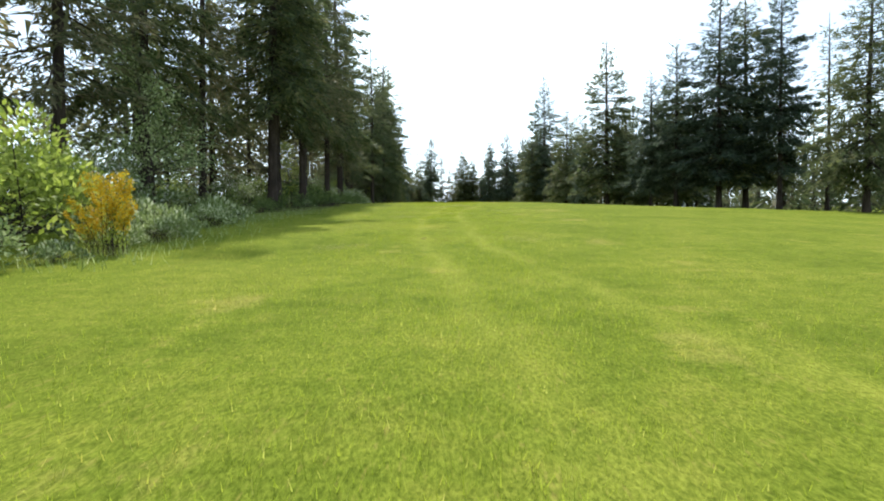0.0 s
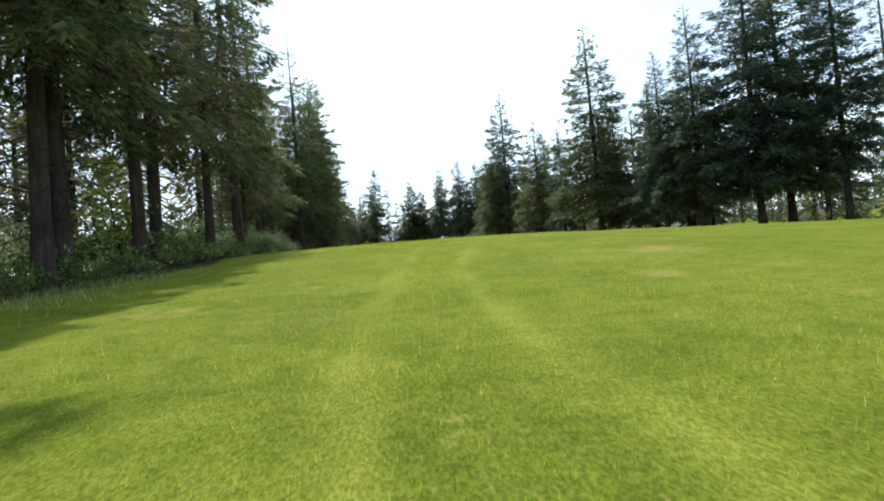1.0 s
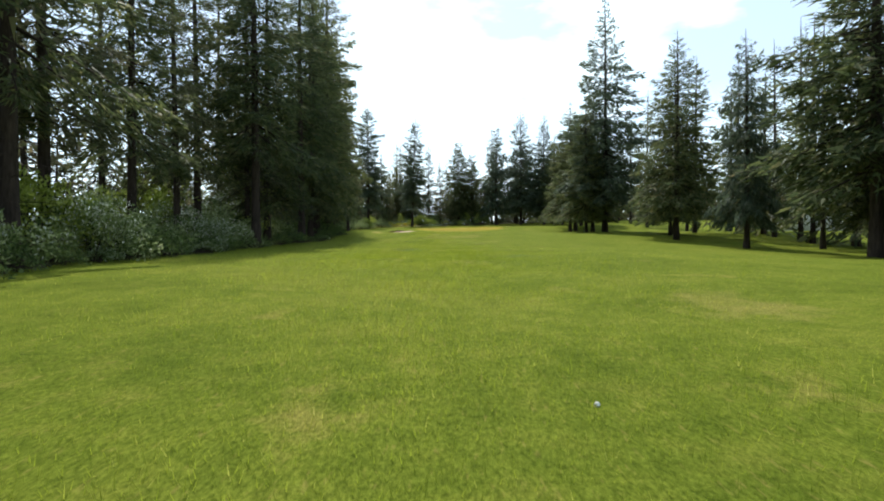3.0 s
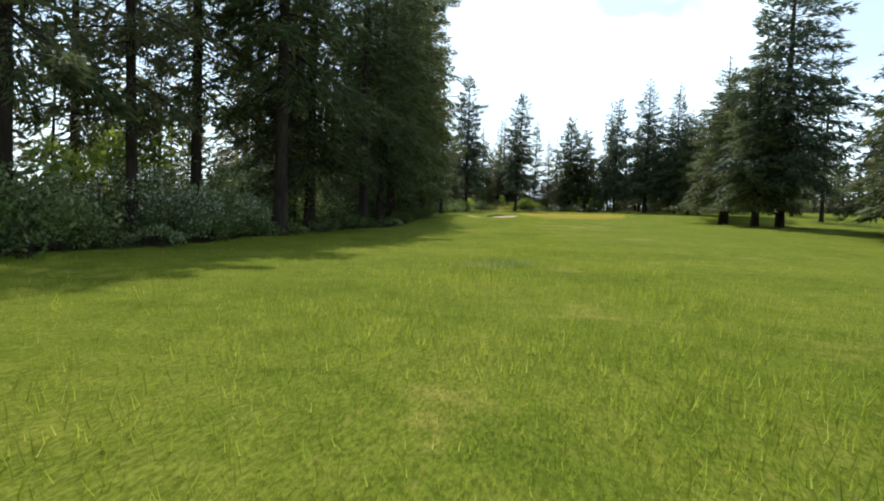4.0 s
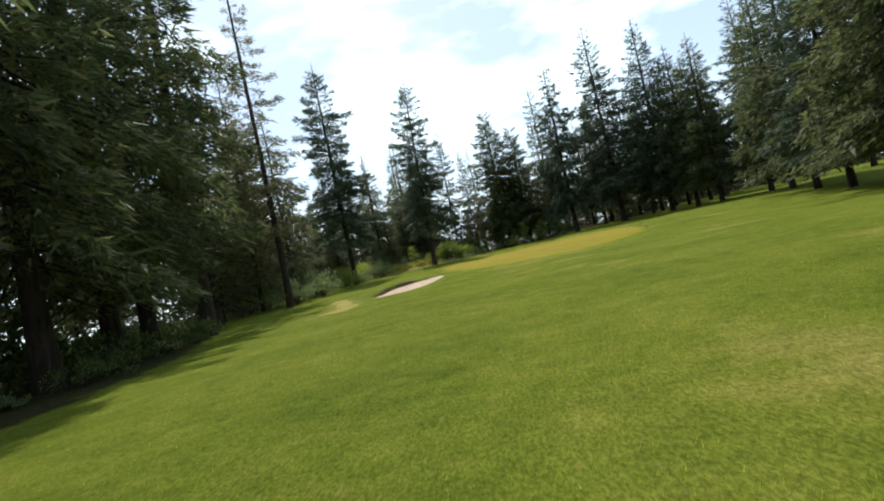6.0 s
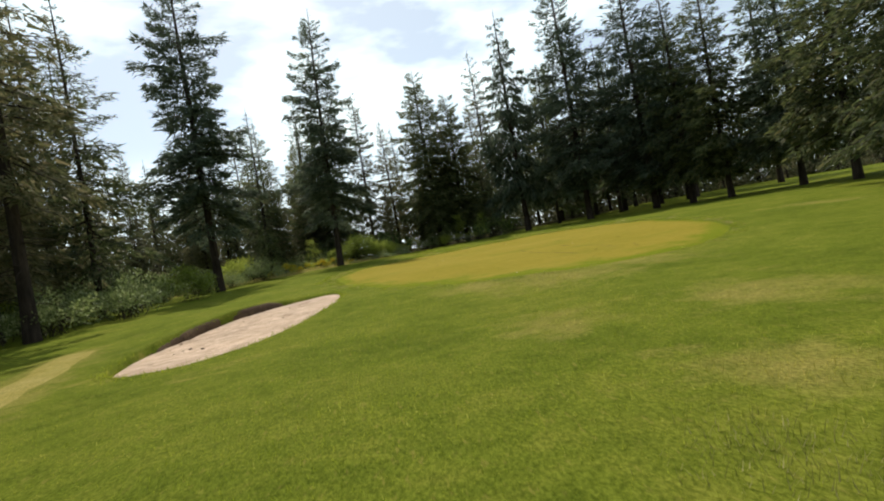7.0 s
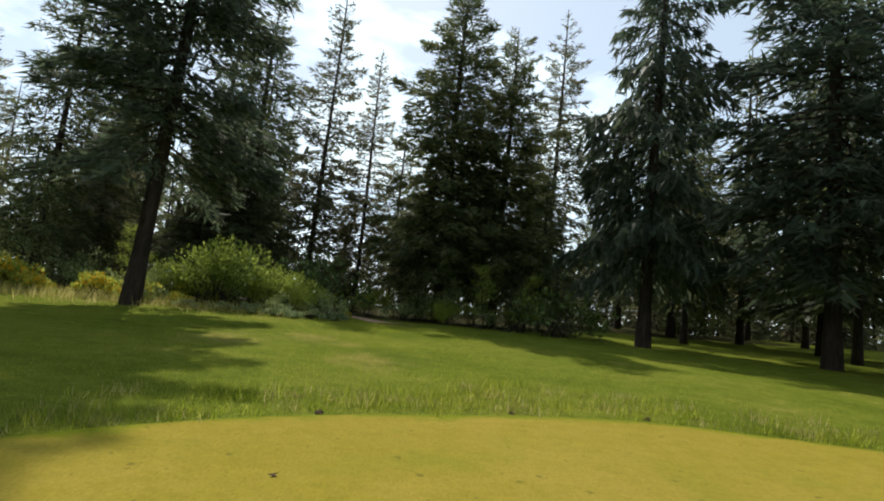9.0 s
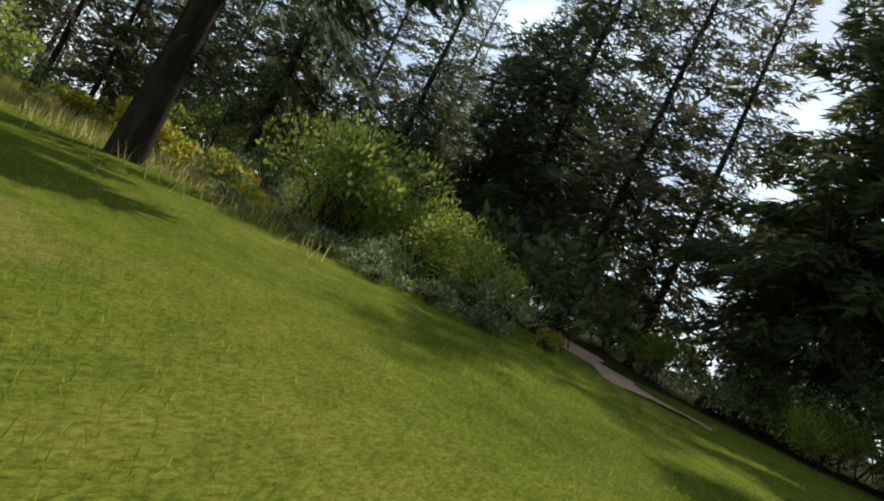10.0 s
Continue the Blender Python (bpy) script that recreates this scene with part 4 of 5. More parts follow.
def broom(name, label, height, stems, seed):
    """Broom: thin arching stems, set with yellow blossom towards their ends."""
    g = np.random.default_rng(seed)
    thing = new(name)
    a = g.uniform(0, 6.283, stems)
    out = g.uniform(0.12, 0.5, stems) * height
    top = height * g.uniform(0.55, 1.05, stems)
    s = np.linspace(0, 1, 6)
    root = 0.12 * g.standard_normal((stems, 2))
    p = np.zeros((stems, 6, 3))
    p[:, :, 0] = root[:, :1] + (out * np.cos(a))[:, None] * s ** 1.6
    p[:, :, 1] = root[:, 1:] + (out * np.sin(a))[:, None] * s ** 1.6
    p[:, :, 2] = top[:, None] * s - 0.06
    v, f = tubes(p, np.full((stems, 1), 0.011) * (1.2 - s)[None], 3)
    tagged(mesh_object("stem_wood", v, f, M_BARK, thing), kind="stuff")

    def along(count, lo):
        own = g.integers(0, stems, count)
        t = lo + (1 - lo) * g.random(count) ** 0.8
        fi = t * 5
        k = np.minimum(fi.astype(int), 4)
        return p[own, k] + (p[own, k + 1] - p[own, k]) * (fi - k)[:, None] + 0.05 * g.standard_normal((count, 3)), own

    base, own = along(1300, 0.15)
    way = unit(g.standard_normal((1300, 3)) + [0, 0, 1.0])
    ln = g.uniform(0.05, 0.11, 1300)
    v, f = kites(base, way, unit(np.cross(way, g.standard_normal((1300, 3)))), ln, ln * 0.35)
    leaves = tagged(mesh_object("foliage", v, f, M_LEAF, thing), kind="stuff")
    full = g.random(stems) < 0.72
    base, own = along(3600, 0.5)
    base = base[full[own]]
    q = len(base)
    way = unit(g.standard_normal((q, 3)) + [0, 0, 0.5])
    ln = g.uniform(0.04, 0.085, q)
    v, f = kites(base, way, unit(np.cross(way, g.standard_normal((q, 3)))), ln, ln * 0.75)
    tagged(mesh_object("blossom", v, f, M_BROOM, leaves), kind="stuff")
    return tagged(thing, label, "shrub", "shrubs at the wood's edge")


def broadleaf(name, label, height, leaf, count, mat, seed):
    """A slight young broadleaved tree: thin forked trunk and an airy crown of small leaves."""
    g = np.random.default_rng(seed)
    tree = new(name)
    zt = np.linspace(0, 1, 8)
    bole = np.stack([0.12 * height * np.sin(2 * zt + seed) * zt, 0.10 * height * np.sin(1.7 * zt + 2 * seed) * zt, zt * height - 0.2], -1)
    v, f = tubes(bole[None], (0.011 * height * (1.05 - zt))[None], 7)
    mesh_object("trunk", v, f, M_BARK, tree, True)
    n = 26
    z = g.uniform(0.22, 0.95, n)
    az = np.arange(n) * 2.4 + g.uniform(-0.5, 0.5, n)
    ln = height * (0.42 - 0.28 * z) * g.uniform(0.7, 1.25, n)
    s = np.linspace(0, 1, 5)
    start = np.stack([np.interp(z, zt, bole[:, j]) for j in range(3)], -1)
    way = np.stack([np.cos(az), np.sin(az), g.uniform(0.25, 0.9, n)], -1)
    p = start[:, None] + (ln[:, None] * s)[..., None] * unit(way)[:, None]
    p[:, :, 2] -= 0.12 * ln[:, None] * s ** 2
    v, f = tubes(p, 0.0035 * height * (1.05 - s)[None] * np.ones((n, 1)), 4)
    tagged(mesh_object("limb_wood", v, f, M_BARK, tree), kind="stuff")
    own = g.integers(0, n, count)
    fi = (0.3 + 0.7 * g.random(count)) * 4
    k = np.minimum(fi.astype(int), 3)
    base = p[own, k] + (p[own, k + 1] - p[own, k]) * (fi - k)[:, None] + 0.05 * height * g.standard_normal((count, 3)) * [1, 1, 0.7]
    base[:, 2] = np.maximum(base[:, 2], 0.3)
    way = unit(g.standard_normal((count, 3)) + [0, 0, -0.2])
    size = leaf * g.uniform(0.6, 1.4, count)
    v, f = kites(base, way, unit(np.cross(way, g.standard_normal((count, 3)))), size, size * g.uniform(0.45, 0.7, count))
    tagged(mesh_object("crown", v, f, mat, tree), kind="stuff")
    return tagged(tree, label, "tree", "young trees at the wood's edge")


BROOM = broom("broom_bush", "tall leaning broom bush set with bright yellow blossom", 2.1, 20, 55)
SAPLING = broadleaf("young_tree", "airy grey-green young broadleaved tree under the firs", 7.5, 0.12, 4200, M_LEAF_GREY, 59)
SAPLING_LIGHT = broadleaf("young_tree", "slight yellow-green young broadleaved tree in the shade", 6.0, 0.11, 3200, M_LEAF, 60)

# by the start: leafy bush, broom and pale weeds
place(BUSH_FINE, -10.3, 11.0, 1.65, 0)
place(BUSH_FINE, -12.0, 14.2, 1.5, 120)
place(GREY, -8.4, 9.0, 0.75, 40)
place(BROOM, -7.15, 11.7, 0.84, 0)
place(BROOM, -7.8, 12.1, 0.5, 100)
place(BUSH, -14.8, 18.5, 1.3, 70)
for k, (x, y, s) in enumerate([(-12.6, 23.5, 1.0), (-14.5, 28.0, 1.1), (-13.2, 87.0, 0.85), (-16.0, 90.5, 1.0), (-12.9, 58.0, 0.8), (-11.6, 40.5, 0.8)]):
    place((SAPLING, SAPLING, SAPLING_LIGHT)[k % 3], x, y, s, 75 * k)
for k, (x, y, s) in enumerate([(4.4, 175.6, 0.42), (6.0, 174.4, 0.5), (2.9, 176.9, 0.4), (7.6, 173.4, 0.45), (-13.0, 172.0, 0.6), (-9.0, 172.6, 0.5)]):
    place((SAPLING, SAPLING_LIGHT)[k % 2], x, y, s, 75 * k)
place(WHITE, -13.6, 22.5, 1.3, 10)
for k, (x, y, s) in enumerate([(-7.9, 13.0, 0.36), (-7.6, 14.4, 0.34), (-8.2, 15.6, 0.40), (-8.4, 17.2, 0.38), (-8.3, 19.0, 0.36), (-8.9, 20.8, 0.42), (-9.4, 23.0, 0.40), (-9.2, 14.6, 0.45), (-9.6, 17.0, 0.46), (-7.5, 10.6, 0.30)]):
    place(WEED, x, y, s * (1.5 + 0.5 * (k % 3)), 50 * k)
for k, (x, y, s) in enumerate([(-13.5, 84, 1.5), (-15.0, 88, 1.9), (-14.0, 92, 1.7), (-16.5, 80, 2.0), (-18, 94, 2.2), (-12.8, 78, 1.2), (-14.6, 73, 1.6), (-12.4, 66, 1.3), (-15.2, 60, 1.7)]):
    place((GREY, WHITE, GREY, BUSH)[k % 4], x - 1.0, y, s, 66 * k)
for k, (x, y, s, kind) in enumerate([(-11.4, 61.5, 0.9, WHITE), (-11.6, 66.8, 1.0, WHITE), (-12.6, 80.8, 0.75, WHITE), (-12.8, 77.6, 0.85, WHITE), (-13.9, 81.0, 1.3, GREY), (-13.2, 72.0, 1.2, GREY), (-10.4, 55.0, 0.9, GREY)]):
    place(kind, x, y, s, 35 * k)
# beside the green: bush and broom round the single fir
for k, (x, y, s) in enumerate([(-4.9, 170.2, 1.3), (-2.9, 170.5, 0.85), (-1.6, 170.4, 0.6), (-6.9, 171.8, 0.8)]):
    place(BUSH_FINE, x, y, s, 61 * k)
for k, (x, y, s) in enumerate([(-0.9, 169.9, 0.55), (-2.6, 169.0, 0.42), (-7.0, 168.6, 0.5)]):
    place(GREY, x, y, s, 80 * k)
for k, (x, y, s) in enumerate([(-1.2, 168.6, 0.5), (-2.2, 168.3, 0.55), (-3.2, 168.2, 0.5), (-4.2, 168.3, 0.45), (-0.4, 168.9, 0.45), (-5.2, 167.6, 0.4), (-1.7, 167.9, 0.35)]):
    place(WEED, x, y, s * 0.8, 70 * k)
for k, (x, y, s) in enumerate([(-7.6, 169.4, 0.85), (-9.6, 170.6, 0.8), (-11.5, 169.0, 0.9), (-13.2, 170.8, 0.8), (-17.0, 171.5, 0.9), (-20.5, 172.0, 0.9), (-0.2, 171.4, 0.5), (-6.2, 171.6, 0.9), (-23.0, 169.0, 0.9), (-5.7, 168.5, 0.6), (-7.1, 168.8, 0.8), (-8.3, 168.0, 0.7), (-10.4, 168.2, 0.8), (-12.4, 167.6, 0.8)]):
    place(BROOM_LOW, x, y, s * (0.9 + 0.25 * (k % 3)), 43 * k)
for k, (x, y, s) in enumerate([(-15.6, 146.4, 1.15), (-17.2, 150.0, 1.3), (-14.4, 151.5, 0.95), (-18.6, 155.6, 1.25), (-12.6, 164.5, 1.05), (-19.5, 161.0, 1.2), (-15.2, 166.0, 1.0), (-21.5, 166.0, 1.3), (-17.6, 142.5, 1.1), (-11.2, 172.5, 0.95), (-16.5, 174.0, 1.1), (-22.0, 175.5, 1.3), (-26.0, 170.0, 1.4), (-24.5, 160.0, 1.4), (-21.5, 148.0, 1.3), (-27.0, 178.0, 1.4), (-8.6, 173.6, 0.9)]):
    place((GREY, GREY, BUSH, DARK)[k % 4], x, y, s, 50 * k)
for k, (x, y, s) in enumerate([(-15.4, 139.4, 1.0), (-14.0, 142.4, 1.05), (-17.4, 145.0, 1.2), (-16.4, 161.6, 1.1), (-13.4, 164.6, 0.9), (-18.8, 159.6, 1.2), (-14.8, 162.6, 0.75)]):
    place(GREY, x, y, s, 90 * k)
g_b = np.random.default_rng(61)
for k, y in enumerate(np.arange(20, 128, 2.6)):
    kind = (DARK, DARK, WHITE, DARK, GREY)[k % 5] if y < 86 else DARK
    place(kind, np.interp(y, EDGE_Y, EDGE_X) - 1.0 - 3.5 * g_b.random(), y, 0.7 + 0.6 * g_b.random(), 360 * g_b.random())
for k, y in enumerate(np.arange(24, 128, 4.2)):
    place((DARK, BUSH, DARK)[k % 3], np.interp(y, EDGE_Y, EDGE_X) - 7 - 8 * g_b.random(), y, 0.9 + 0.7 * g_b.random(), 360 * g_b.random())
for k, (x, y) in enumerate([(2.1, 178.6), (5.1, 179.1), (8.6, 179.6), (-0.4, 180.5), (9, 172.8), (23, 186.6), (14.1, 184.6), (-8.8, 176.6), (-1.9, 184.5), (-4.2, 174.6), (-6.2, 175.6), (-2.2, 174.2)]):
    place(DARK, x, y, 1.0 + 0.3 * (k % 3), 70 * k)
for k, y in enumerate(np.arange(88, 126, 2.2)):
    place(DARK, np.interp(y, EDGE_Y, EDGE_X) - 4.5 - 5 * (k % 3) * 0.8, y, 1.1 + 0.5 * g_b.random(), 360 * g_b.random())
# brambles and ferns that close the wood's foot against the grass
g_u = np.random.default_rng(63)
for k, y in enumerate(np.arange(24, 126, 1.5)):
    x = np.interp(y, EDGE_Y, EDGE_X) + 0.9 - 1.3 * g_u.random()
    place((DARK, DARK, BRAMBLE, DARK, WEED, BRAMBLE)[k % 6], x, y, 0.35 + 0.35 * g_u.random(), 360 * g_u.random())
# lighter undergrowth beyond the dirt path
for k, (x, y, s) in enumerate([(0.6, 177.8, 0.75), (2.4, 176.2, 0.7), (4.2, 174.9, 0.6), (5.8, 176.4, 0.8), (-1.8, 180.6, 0.8), (3.4, 178.4, 0.9), (8.2, 176.5, 0.7), (-4.4, 182.4, 0.9)]):
    place((BUSH_FINE, GREY)[k % 2], x, y, s, 58 * k)


# ---- grass blades ----
def blades(name, label, x, y, tall, wide, mat, seed, lean=0.35):
    g = np.random.default_rng(seed)
    n = len(x)
    a = g.uniform(0, 6.28, n)
    z = land(x, y) - 0.01
    dx, dy = np.cos(a) * wide / 2, np.sin(a) * wide / 2
    over = lean * tall * g.uniform(0.7, 1.7, n)
    lx, ly = -np.sin(a) * over, np.cos(a) * over
    v = np.stack([np.stack([x - dx, y - dy, z], -1), np.stack([x + dx, y + dy, z], -1), np.stack([x + lx, y + ly, z + tall], -1)], 1)
    ob = mesh_object(name, v.reshape(-1, 3), np.arange(3 * n).reshape(-1, 3), mat)
    if mat == M_BLADE:
        dryness(ob, np.repeat(x, 3), np.repeat(y, 3))
    return tagged(ob, label, "grass", kind="stuff")


g_g = np.random.default_rng(71)
N = 500000
FAIRWAY_Y, FAIRWAY_X = [0, 50, 90, 120, 140, 160, 174], [0.0, -0.3, -1.8, -2.4, 0.0, 2.0, 1.5]      # where the grass stands thickest
by = g_g.uniform(1.0, 174, N)
bx = np.interp(by, FAIRWAY_Y, FAIRWAY_X) + g_g.standard_normal(N) * np.where(g_g.random(N) < 0.62, 1.9, 5.0)
keep = (inside(bx, by, GREEN) > 1.0) & (inside(bx, by, BUNKER) > 1.0)
bx, by = bx[keep], by[keep]
lumpy = 0.7 + 0.6 * (0.5 + 0.5 * np.sin(1.3 * bx + 0.7 * by) * np.sin(0.9 * by - 0.6 * bx))
tall = np.interp(by, [0, 55, 64, 80, 90, 112, 126, 156, 178], [0.065, 0.065, 0.095, 0.08, 0.05, 0.042, 0.042, 0.06, 0.055]) * (1 - 0.6 * rutted(bx, by)) * lumpy * g_g.uniform(0.6, 1.4, len(bx))
blades("meadow_grass", "dense bright green grass blades with a few straw stalks", bx, by, tall, 0.0026 + 0.026 * tall, M_BLADE, 72, 0.5)
# uncut verges
n2 = 3500
fy = g_g.uniform(9, 36, n2)
fx = np.interp(fy, [9, 14, 20, 36], [-7.0, -7.4, -8.6, -8.8]) + 0.9 * g_g.standard_normal(n2)
blades("tall_grass", "pale tall grass and weeds along the wood's edge", fx, fy, g_g.uniform(0.10, 0.30, n2), np.full(n2, 0.016), M_FERN, 73, 0.6)
n4 = 16000
vy = g_g.uniform(0, 1, n4)
vx = -28 + 24 * vy + 1.5 * g_g.standard_normal(n4)
vyy = np.interp(vx, [-30, -14, -4], [166, 167.5, 169.5]) + 1.6 * g_g.standard_normal(n4)
blades("tall_grass", "yellowish dry grass between the bushes", vx, vyy, g_g.uniform(0.12, 0.42, n4), np.full(n4, 0.018), M_STRAW, 75, 0.35)
n3 = 330000
ex, ey = g_g.uniform(-9, 15, n3), g_g.uniform(126, 162, n3)
ring = inside(ex, ey, GREEN)
clump = 0.5 + 0.5 * np.sin(2.3 * ex + 1.1 * ey + np.sin(3.1 * ey)) * np.sin(1.7 * ey - 2.9 * ex)
wide = np.interp(ey, [128, 140, 150], [0.02, 0.03, 0.14])
rim = (ring > 1.0 - 0.03 * clump * g_g.random(n3)) & (ring < 1.02 + wide * (0.4 + clump) * g_g.random(n3) ** 1.5)
ex, ey, clump = ex[rim], ey[rim], clump[rim]
high = np.interp(ey, [128, 138, 150], [0.03, 0.05, 0.10]) * (0.3 + 2.0 * clump ** 2) * g_g.uniform(0.6, 1.3, len(ex))
high = np.minimum(high, 0.13)
pale = g_g.random(len(ex)) < 0.1 + 0.4 * clump
blades("rough_grass", "ragged taller grass along the green's edge", ex[~pale], ey[~pale], high[~pale], 0.007 + 0.03 * high[~pale], M_BLADE, 74, 0.5)
blades("rough_grass", "straw-coloured grass tips along the green's edge", ex[pale], ey[pale], high[pale] * 1.1, 0.006 + 0.02 * high[pale], M_STRAW, 76, 0.5)
# separate tufts on the rim, some of them gone to straw
tuft_x, tuft_y = g_g.uniform(-8, 14, 5200), g_g.uniform(130, 161, 5200)
ring = inside(tuft_x, tuft_y, GREEN)
pick = (ring > 1.0) & (ring < 1.0 + np.interp(tuft_y, [130, 140, 150], [0.03, 0.10, 0.17]) * g_g.random(5200))
tuft_x, tuft_y = tuft_x[pick], tuft_y[pick]
tuft_size = np.interp(tuft_y, [130, 142, 152], [0.4, 0.7, 1.0]) * g_g.uniform(0.5, 1.2, len(tuft_x))
dry_tuft = g_g.random(len(tuft_x)) < 0.38
for kind, mat, label in ((~dry_tuft, M_BLADE, "ragged bright green tufts along the green's edge"), (dry_tuft, M_STRAW, "dry straw tufts along the green's edge")):
    own = np.repeat(np.flatnonzero(kind), 64)
    r = 0.15 * tuft_size[own]
    tx, ty = tuft_x[own] + r * g_g.standard_normal(len(own)), tuft_y[own] + r * g_g.standard_normal(len(own))
    hi = 0.21 * tuft_size[own] * g_g.uniform(0.35, 1.0, len(own))
    blades("rough_grass", label, tx, ty, hi, 0.005 + 0.02 * hi, mat, 78, 0.55)
n5 = 40000
ex, ey = g_g.uniform(-10, -2.5, n5), g_g.uniform(125, 137, n5)
ring = inside(ex, ey, BUNKER)
rim = (ring > 0.985) & (ring < 1.0 + 0.09 * g_g.random(n5))
blades("rough_grass", "short grass overhanging the bunker's edge", ex[rim], ey[rim], g_g.uniform(0.03, 0.09, int(rim.sum())), np.full(int(rim.sum()), 0.012), M_BLADE, 77, 0.6)
# coarse tufts scattered over the fairway
for k, (cx, cy, r, hi, mat) in enumerate([(-1.8, 72.9, 0.42, 0.17, M_WEED), (-2.3, 72.3, 0.35, 0.12, M_STRAW), (0.6, 38.5, 0.18, 0.10, M_STRAW), (0.0, 36.5, 0.25, 0.08, M_FERN), (0.9, 37.3, 0.3, 0.10, M_STRAW), (2.3, 84.3, 0.25, 0.10, M_STRAW), (-1.5, 119.4, 0.2, 0.08, M_STRAW), (0.4, 41.2, 0.3, 0.07, M_STRAW), (3.0, 30.2, 0.4, 0.08, M_STRAW), (-1.9, 24.6, 0.35, 0.07, M_STRAW), (2.1, 66.5, 0.3, 0.09, M_FERN), (0.2, 62.8, 0.35, 0.09, M_STRAW), (-2.2, 78.0, 0.4, 0.08, M_STRAW), (-0.3, 87.2, 0.3, 0.06, M_STRAW), (1.8, 14.0, 0.3, 0.08, M_STRAW), (-2.6, 12.5, 0.3, 0.07, M_STRAW), (2.4, 48.5, 0.3, 0.07, M_STRAW)]):
    n6 = int(420 * (r / 0.25))
    tx, ty = cx + r * g_g.standard_normal(n6), cy + 1.3 * r * g_g.standard_normal(n6)
    blades("grass_tuft", "pale coarse tuft of grass in the fairway", tx, ty, hi * g_g.uniform(0.4, 1.1, n6), np.full(n6, 0.005), mat, 80 + k, 0.55)


# ---- small things ----
def mound(x, y, r, h, seed):
    g = np.random.default_rng(seed)
    bm = bmesh.new()
    bmesh.ops.create_icosphere(bm, subdivisions=2, radius=1)
    for v in bm.verts:
        k = 1 + 0.25 * g.standard_normal()
        v.co = Vector((v.co.x * r * k, v.co.y * r * k, v.co.z * h * k))
    me = bpy.data.meshes.new("molehill")
    bm.to_mesh(me)
    bm.free()
    me.materials.append(M_SOIL)
    ob = new("molehill", me)
    ob.location = (x, y, float(land(x, y)))
    return tagged(ob, "small dark heap of soil in the grass", "molehill")


mound(-0.1, 46.3, 0.06, 0.018, 1)
mound(0.4, 145.5, 0.045, 0.025, 2)
mound(0.6, 152.7, 0.05, 0.03, 3)
mound(-0.7, 14.2, 0.05, 0.025, 4)
bm = bmesh.new()
bmesh.ops.create_icosphere(bm, subdivisions=3, radius=0.018)
me = bpy.data.meshes.new("golf_ball")
bm.to_mesh(me)
bm.free()
for p in me.polygons:
    p.use_smooth = True
me.materials.append(M_BALL)
ball = new("golf_ball", me)
ball.location = (0.5, 51.8, float(land(0.5, 51.8)) + 0.008)
tagged(ball, "white golf ball lying in the grass", "ball")
g_d = np.random.default_rng(91)
for k in range(34):
    x, y = g_d.uniform(-3, 9), g_d.uniform(130, 154)
    if inside(np.array(x), np.array(y), GREEN) < 0.95:
        bm = bmesh.new()
        bmesh.ops.create_icosphere(bm, subdivisions=1, radius=1)
        r = g_d.uniform(0.012, 0.035)
        for v in bm.verts:
            v.co = v.co * r * g_d.uniform(0.6, 1.3)
            v.co.z *= 0.6
            v.co.x *= 1.5
        me = bpy.data.meshes.new("fir_cone")
        bm.to_mesh(me)
        bm.free()
        me.materials.append(M_SOIL if k % 4 else M_SAND)
        ob = new("fir_cone" if k % 4 else "pebble", me)
        ob.location = (x, y, float(land(x, y)) + 0.02)
        ob.rotation_euler.z = g_d.uniform(0, 6)
        tagged(ob, "small brown cone lying on the green" if k % 4 else "small pale pebble lying on the green", "cone" if k % 4 else "pebble", "debris on the green")


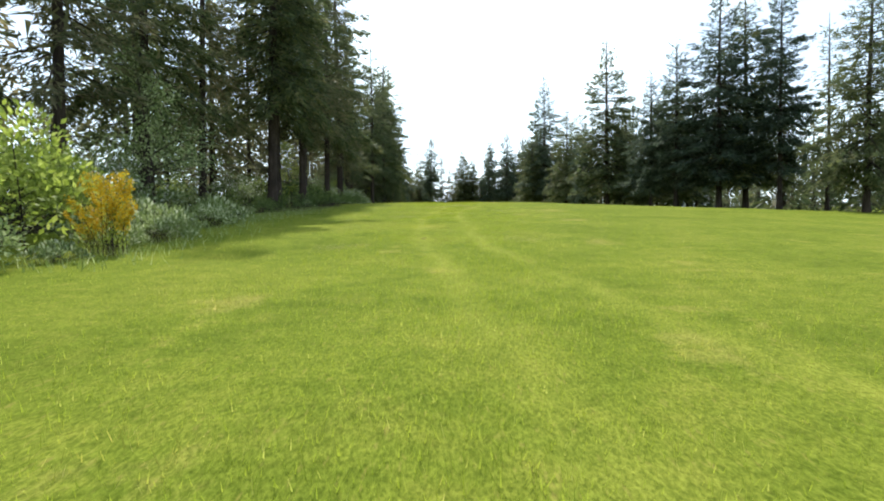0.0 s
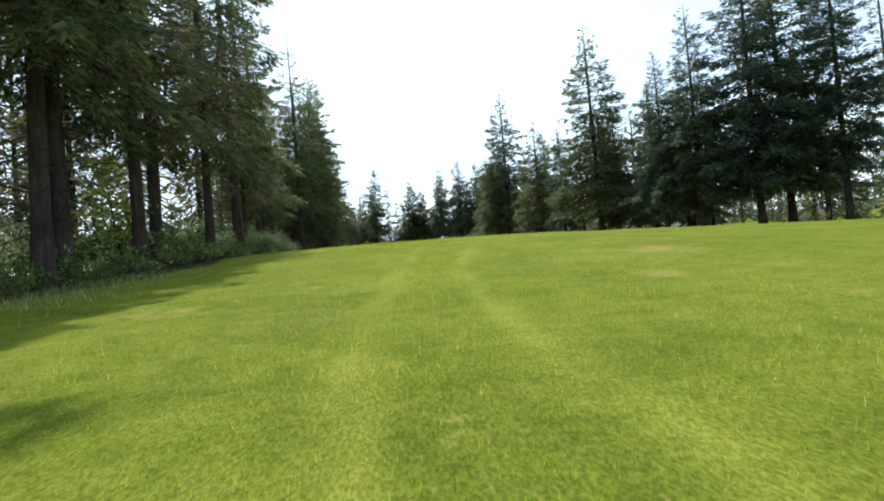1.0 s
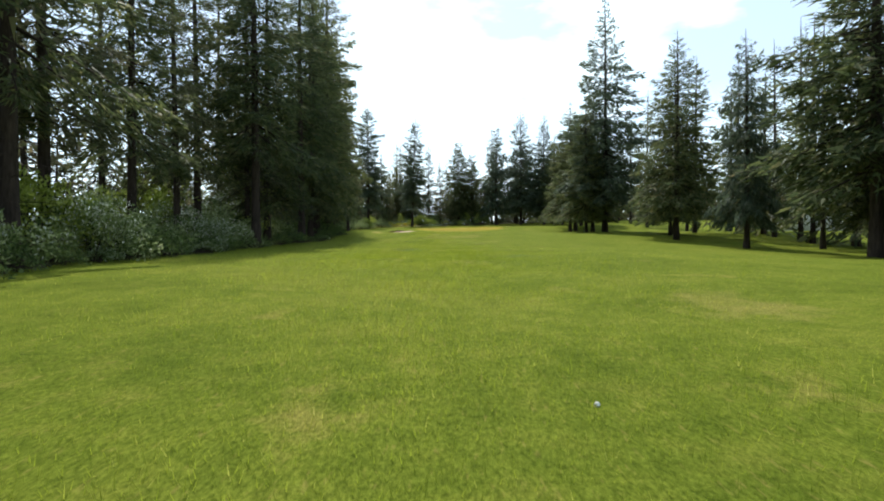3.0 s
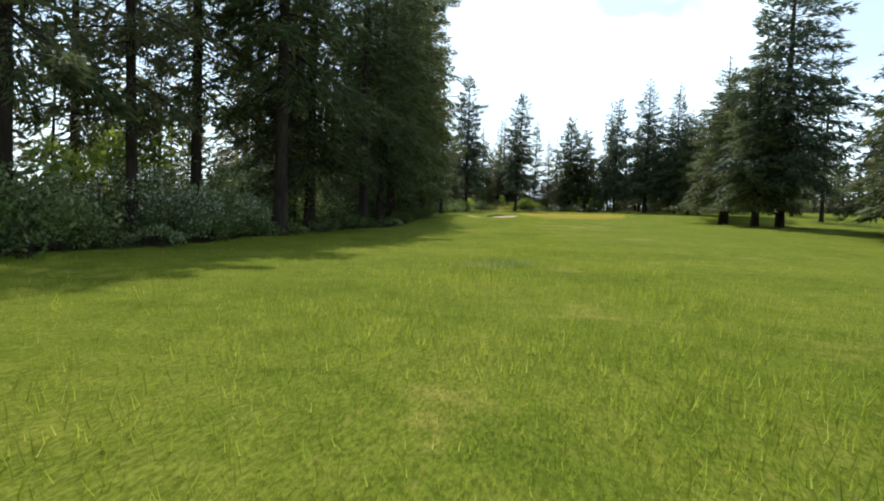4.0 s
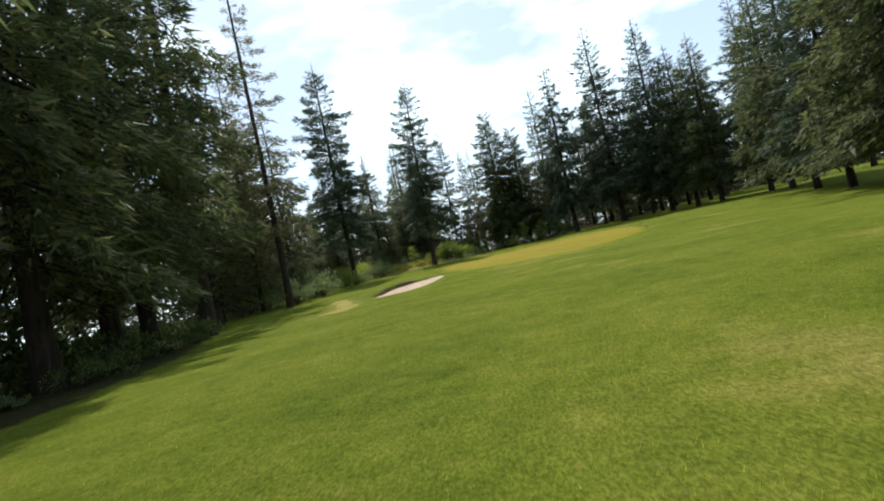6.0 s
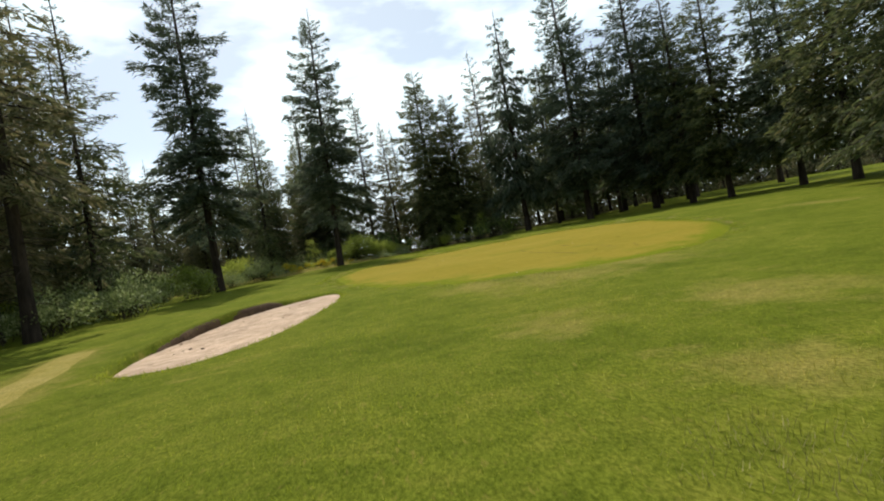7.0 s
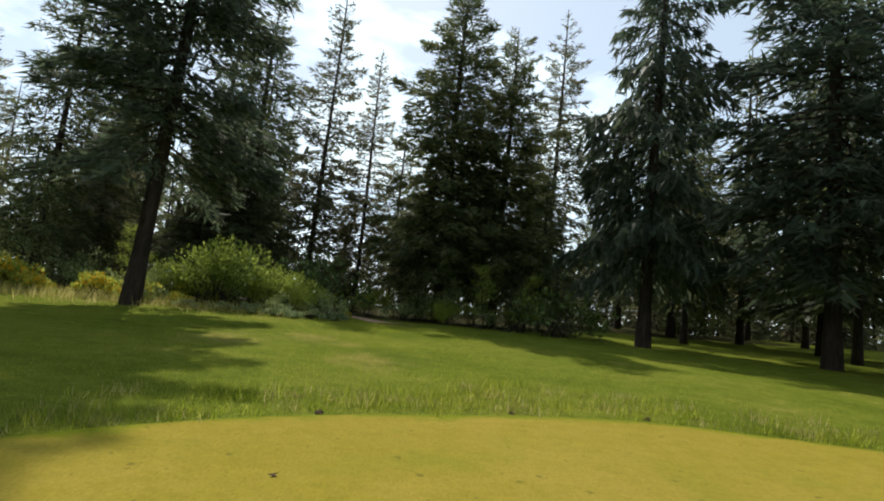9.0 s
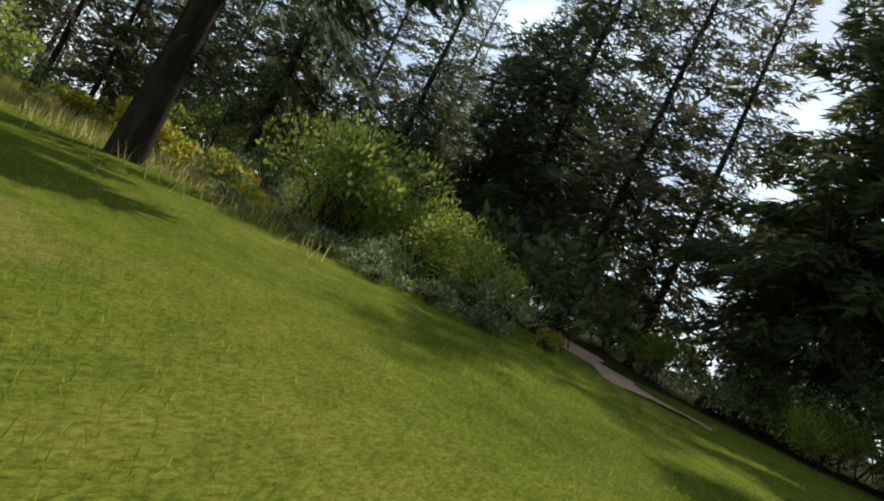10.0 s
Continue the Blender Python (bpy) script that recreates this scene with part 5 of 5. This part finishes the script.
for k in range(15):
    a = g_d.uniform(0.15, 2.6)
    ox, oy = outline(*GREEN, 400)
    q = int(a / 6.2832 * 400)
    heap = mound(float(ox[q]) + g_d.uniform(-0.05, 0.1), float(oy[q]) + g_d.uniform(-0.05, 0.15), g_d.uniform(0.025, 0.06), g_d.uniform(0.02, 0.045), 20 + k)
    heap.name = "soil_clod"
    tagged(heap, "dark clod of turned-up soil at the green's edge", "clod", "clods along the green")
for k in range(16):
    x, y = g_d.uniform(-8.8, -5.0), g_d.uniform(127.8, 134.0)
    if inside(np.array(x), np.array(y), BUNKER) > 0.85:
        continue
    bm = bmesh.new()
    bmesh.ops.create_icosphere(bm, subdivisions=1, radius=1)
    r = g_d.uniform(0.012, 0.026)
    for v in bm.verts:
        v.co = v.co * r * g_d.uniform(0.6, 1.3)
        v.co.x *= 1.8
        v.co.z *= 0.6
    me = bpy.data.meshes.new("soil_clod")
    bm.to_mesh(me)
    bm.free()
    me.materials.append(M_SOIL)
    ob = new("soil_clod", me)
    ob.location = (x, y, float(sand_height(np.array([x]), np.array([y]), np.array([0.5]))[0]) + 0.01)
    ob.rotation_euler.z = g_d.uniform(0, 6)
    tagged(ob, "small dark clod of soil on the bunker sand", "clod", "debris in the bunker")


def far_house():
    house = new("house")
    def box(name, x0, x1, y0, y1, z0, z1, mat, parent):
        v = [(x, y, z) for z in (z0, z1) for y in (y0, y1) for x in (x0, x1)]
        f = [(0, 2, 3, 1), (4, 5, 7, 6), (0, 1, 5, 4), (2, 6, 7, 3), (0, 4, 6, 2), (1, 3, 7, 5)]
        return mesh_object(name, v, f, mat, parent)
    wall = box("wall", -6, 6, -3, 3, 0, 2.8, M_WALL, house)
    ridge = [(-6.4, -3.4, 2.82), (6.4, -3.4, 2.82), (6.4, 3.4, 2.82), (-6.4, 3.4, 2.82), (-6.4, 0, 4.6), (6.4, 0, 4.6)]
    roof = mesh_object("roof", ridge, [(0, 1, 5), (0, 5, 4), (2, 3, 4), (2, 4, 5), (1, 2, 5), (3, 0, 4), (0, 3, 2), (0, 2, 1)], M_ROOF, house)
    for x in (-4, -1, 2.5):
        w = box("window", x, x + 1.3, -3.04, -2.98, 1.0, 2.1, M_GLASS, house)
    house.matrix_basis = pose(52, 126, float(land(52, 126)) - 0.1, 0, 0, 25)
    tagged(house, "small pale house with a grey roof beyond the trees", "house")


far_house()
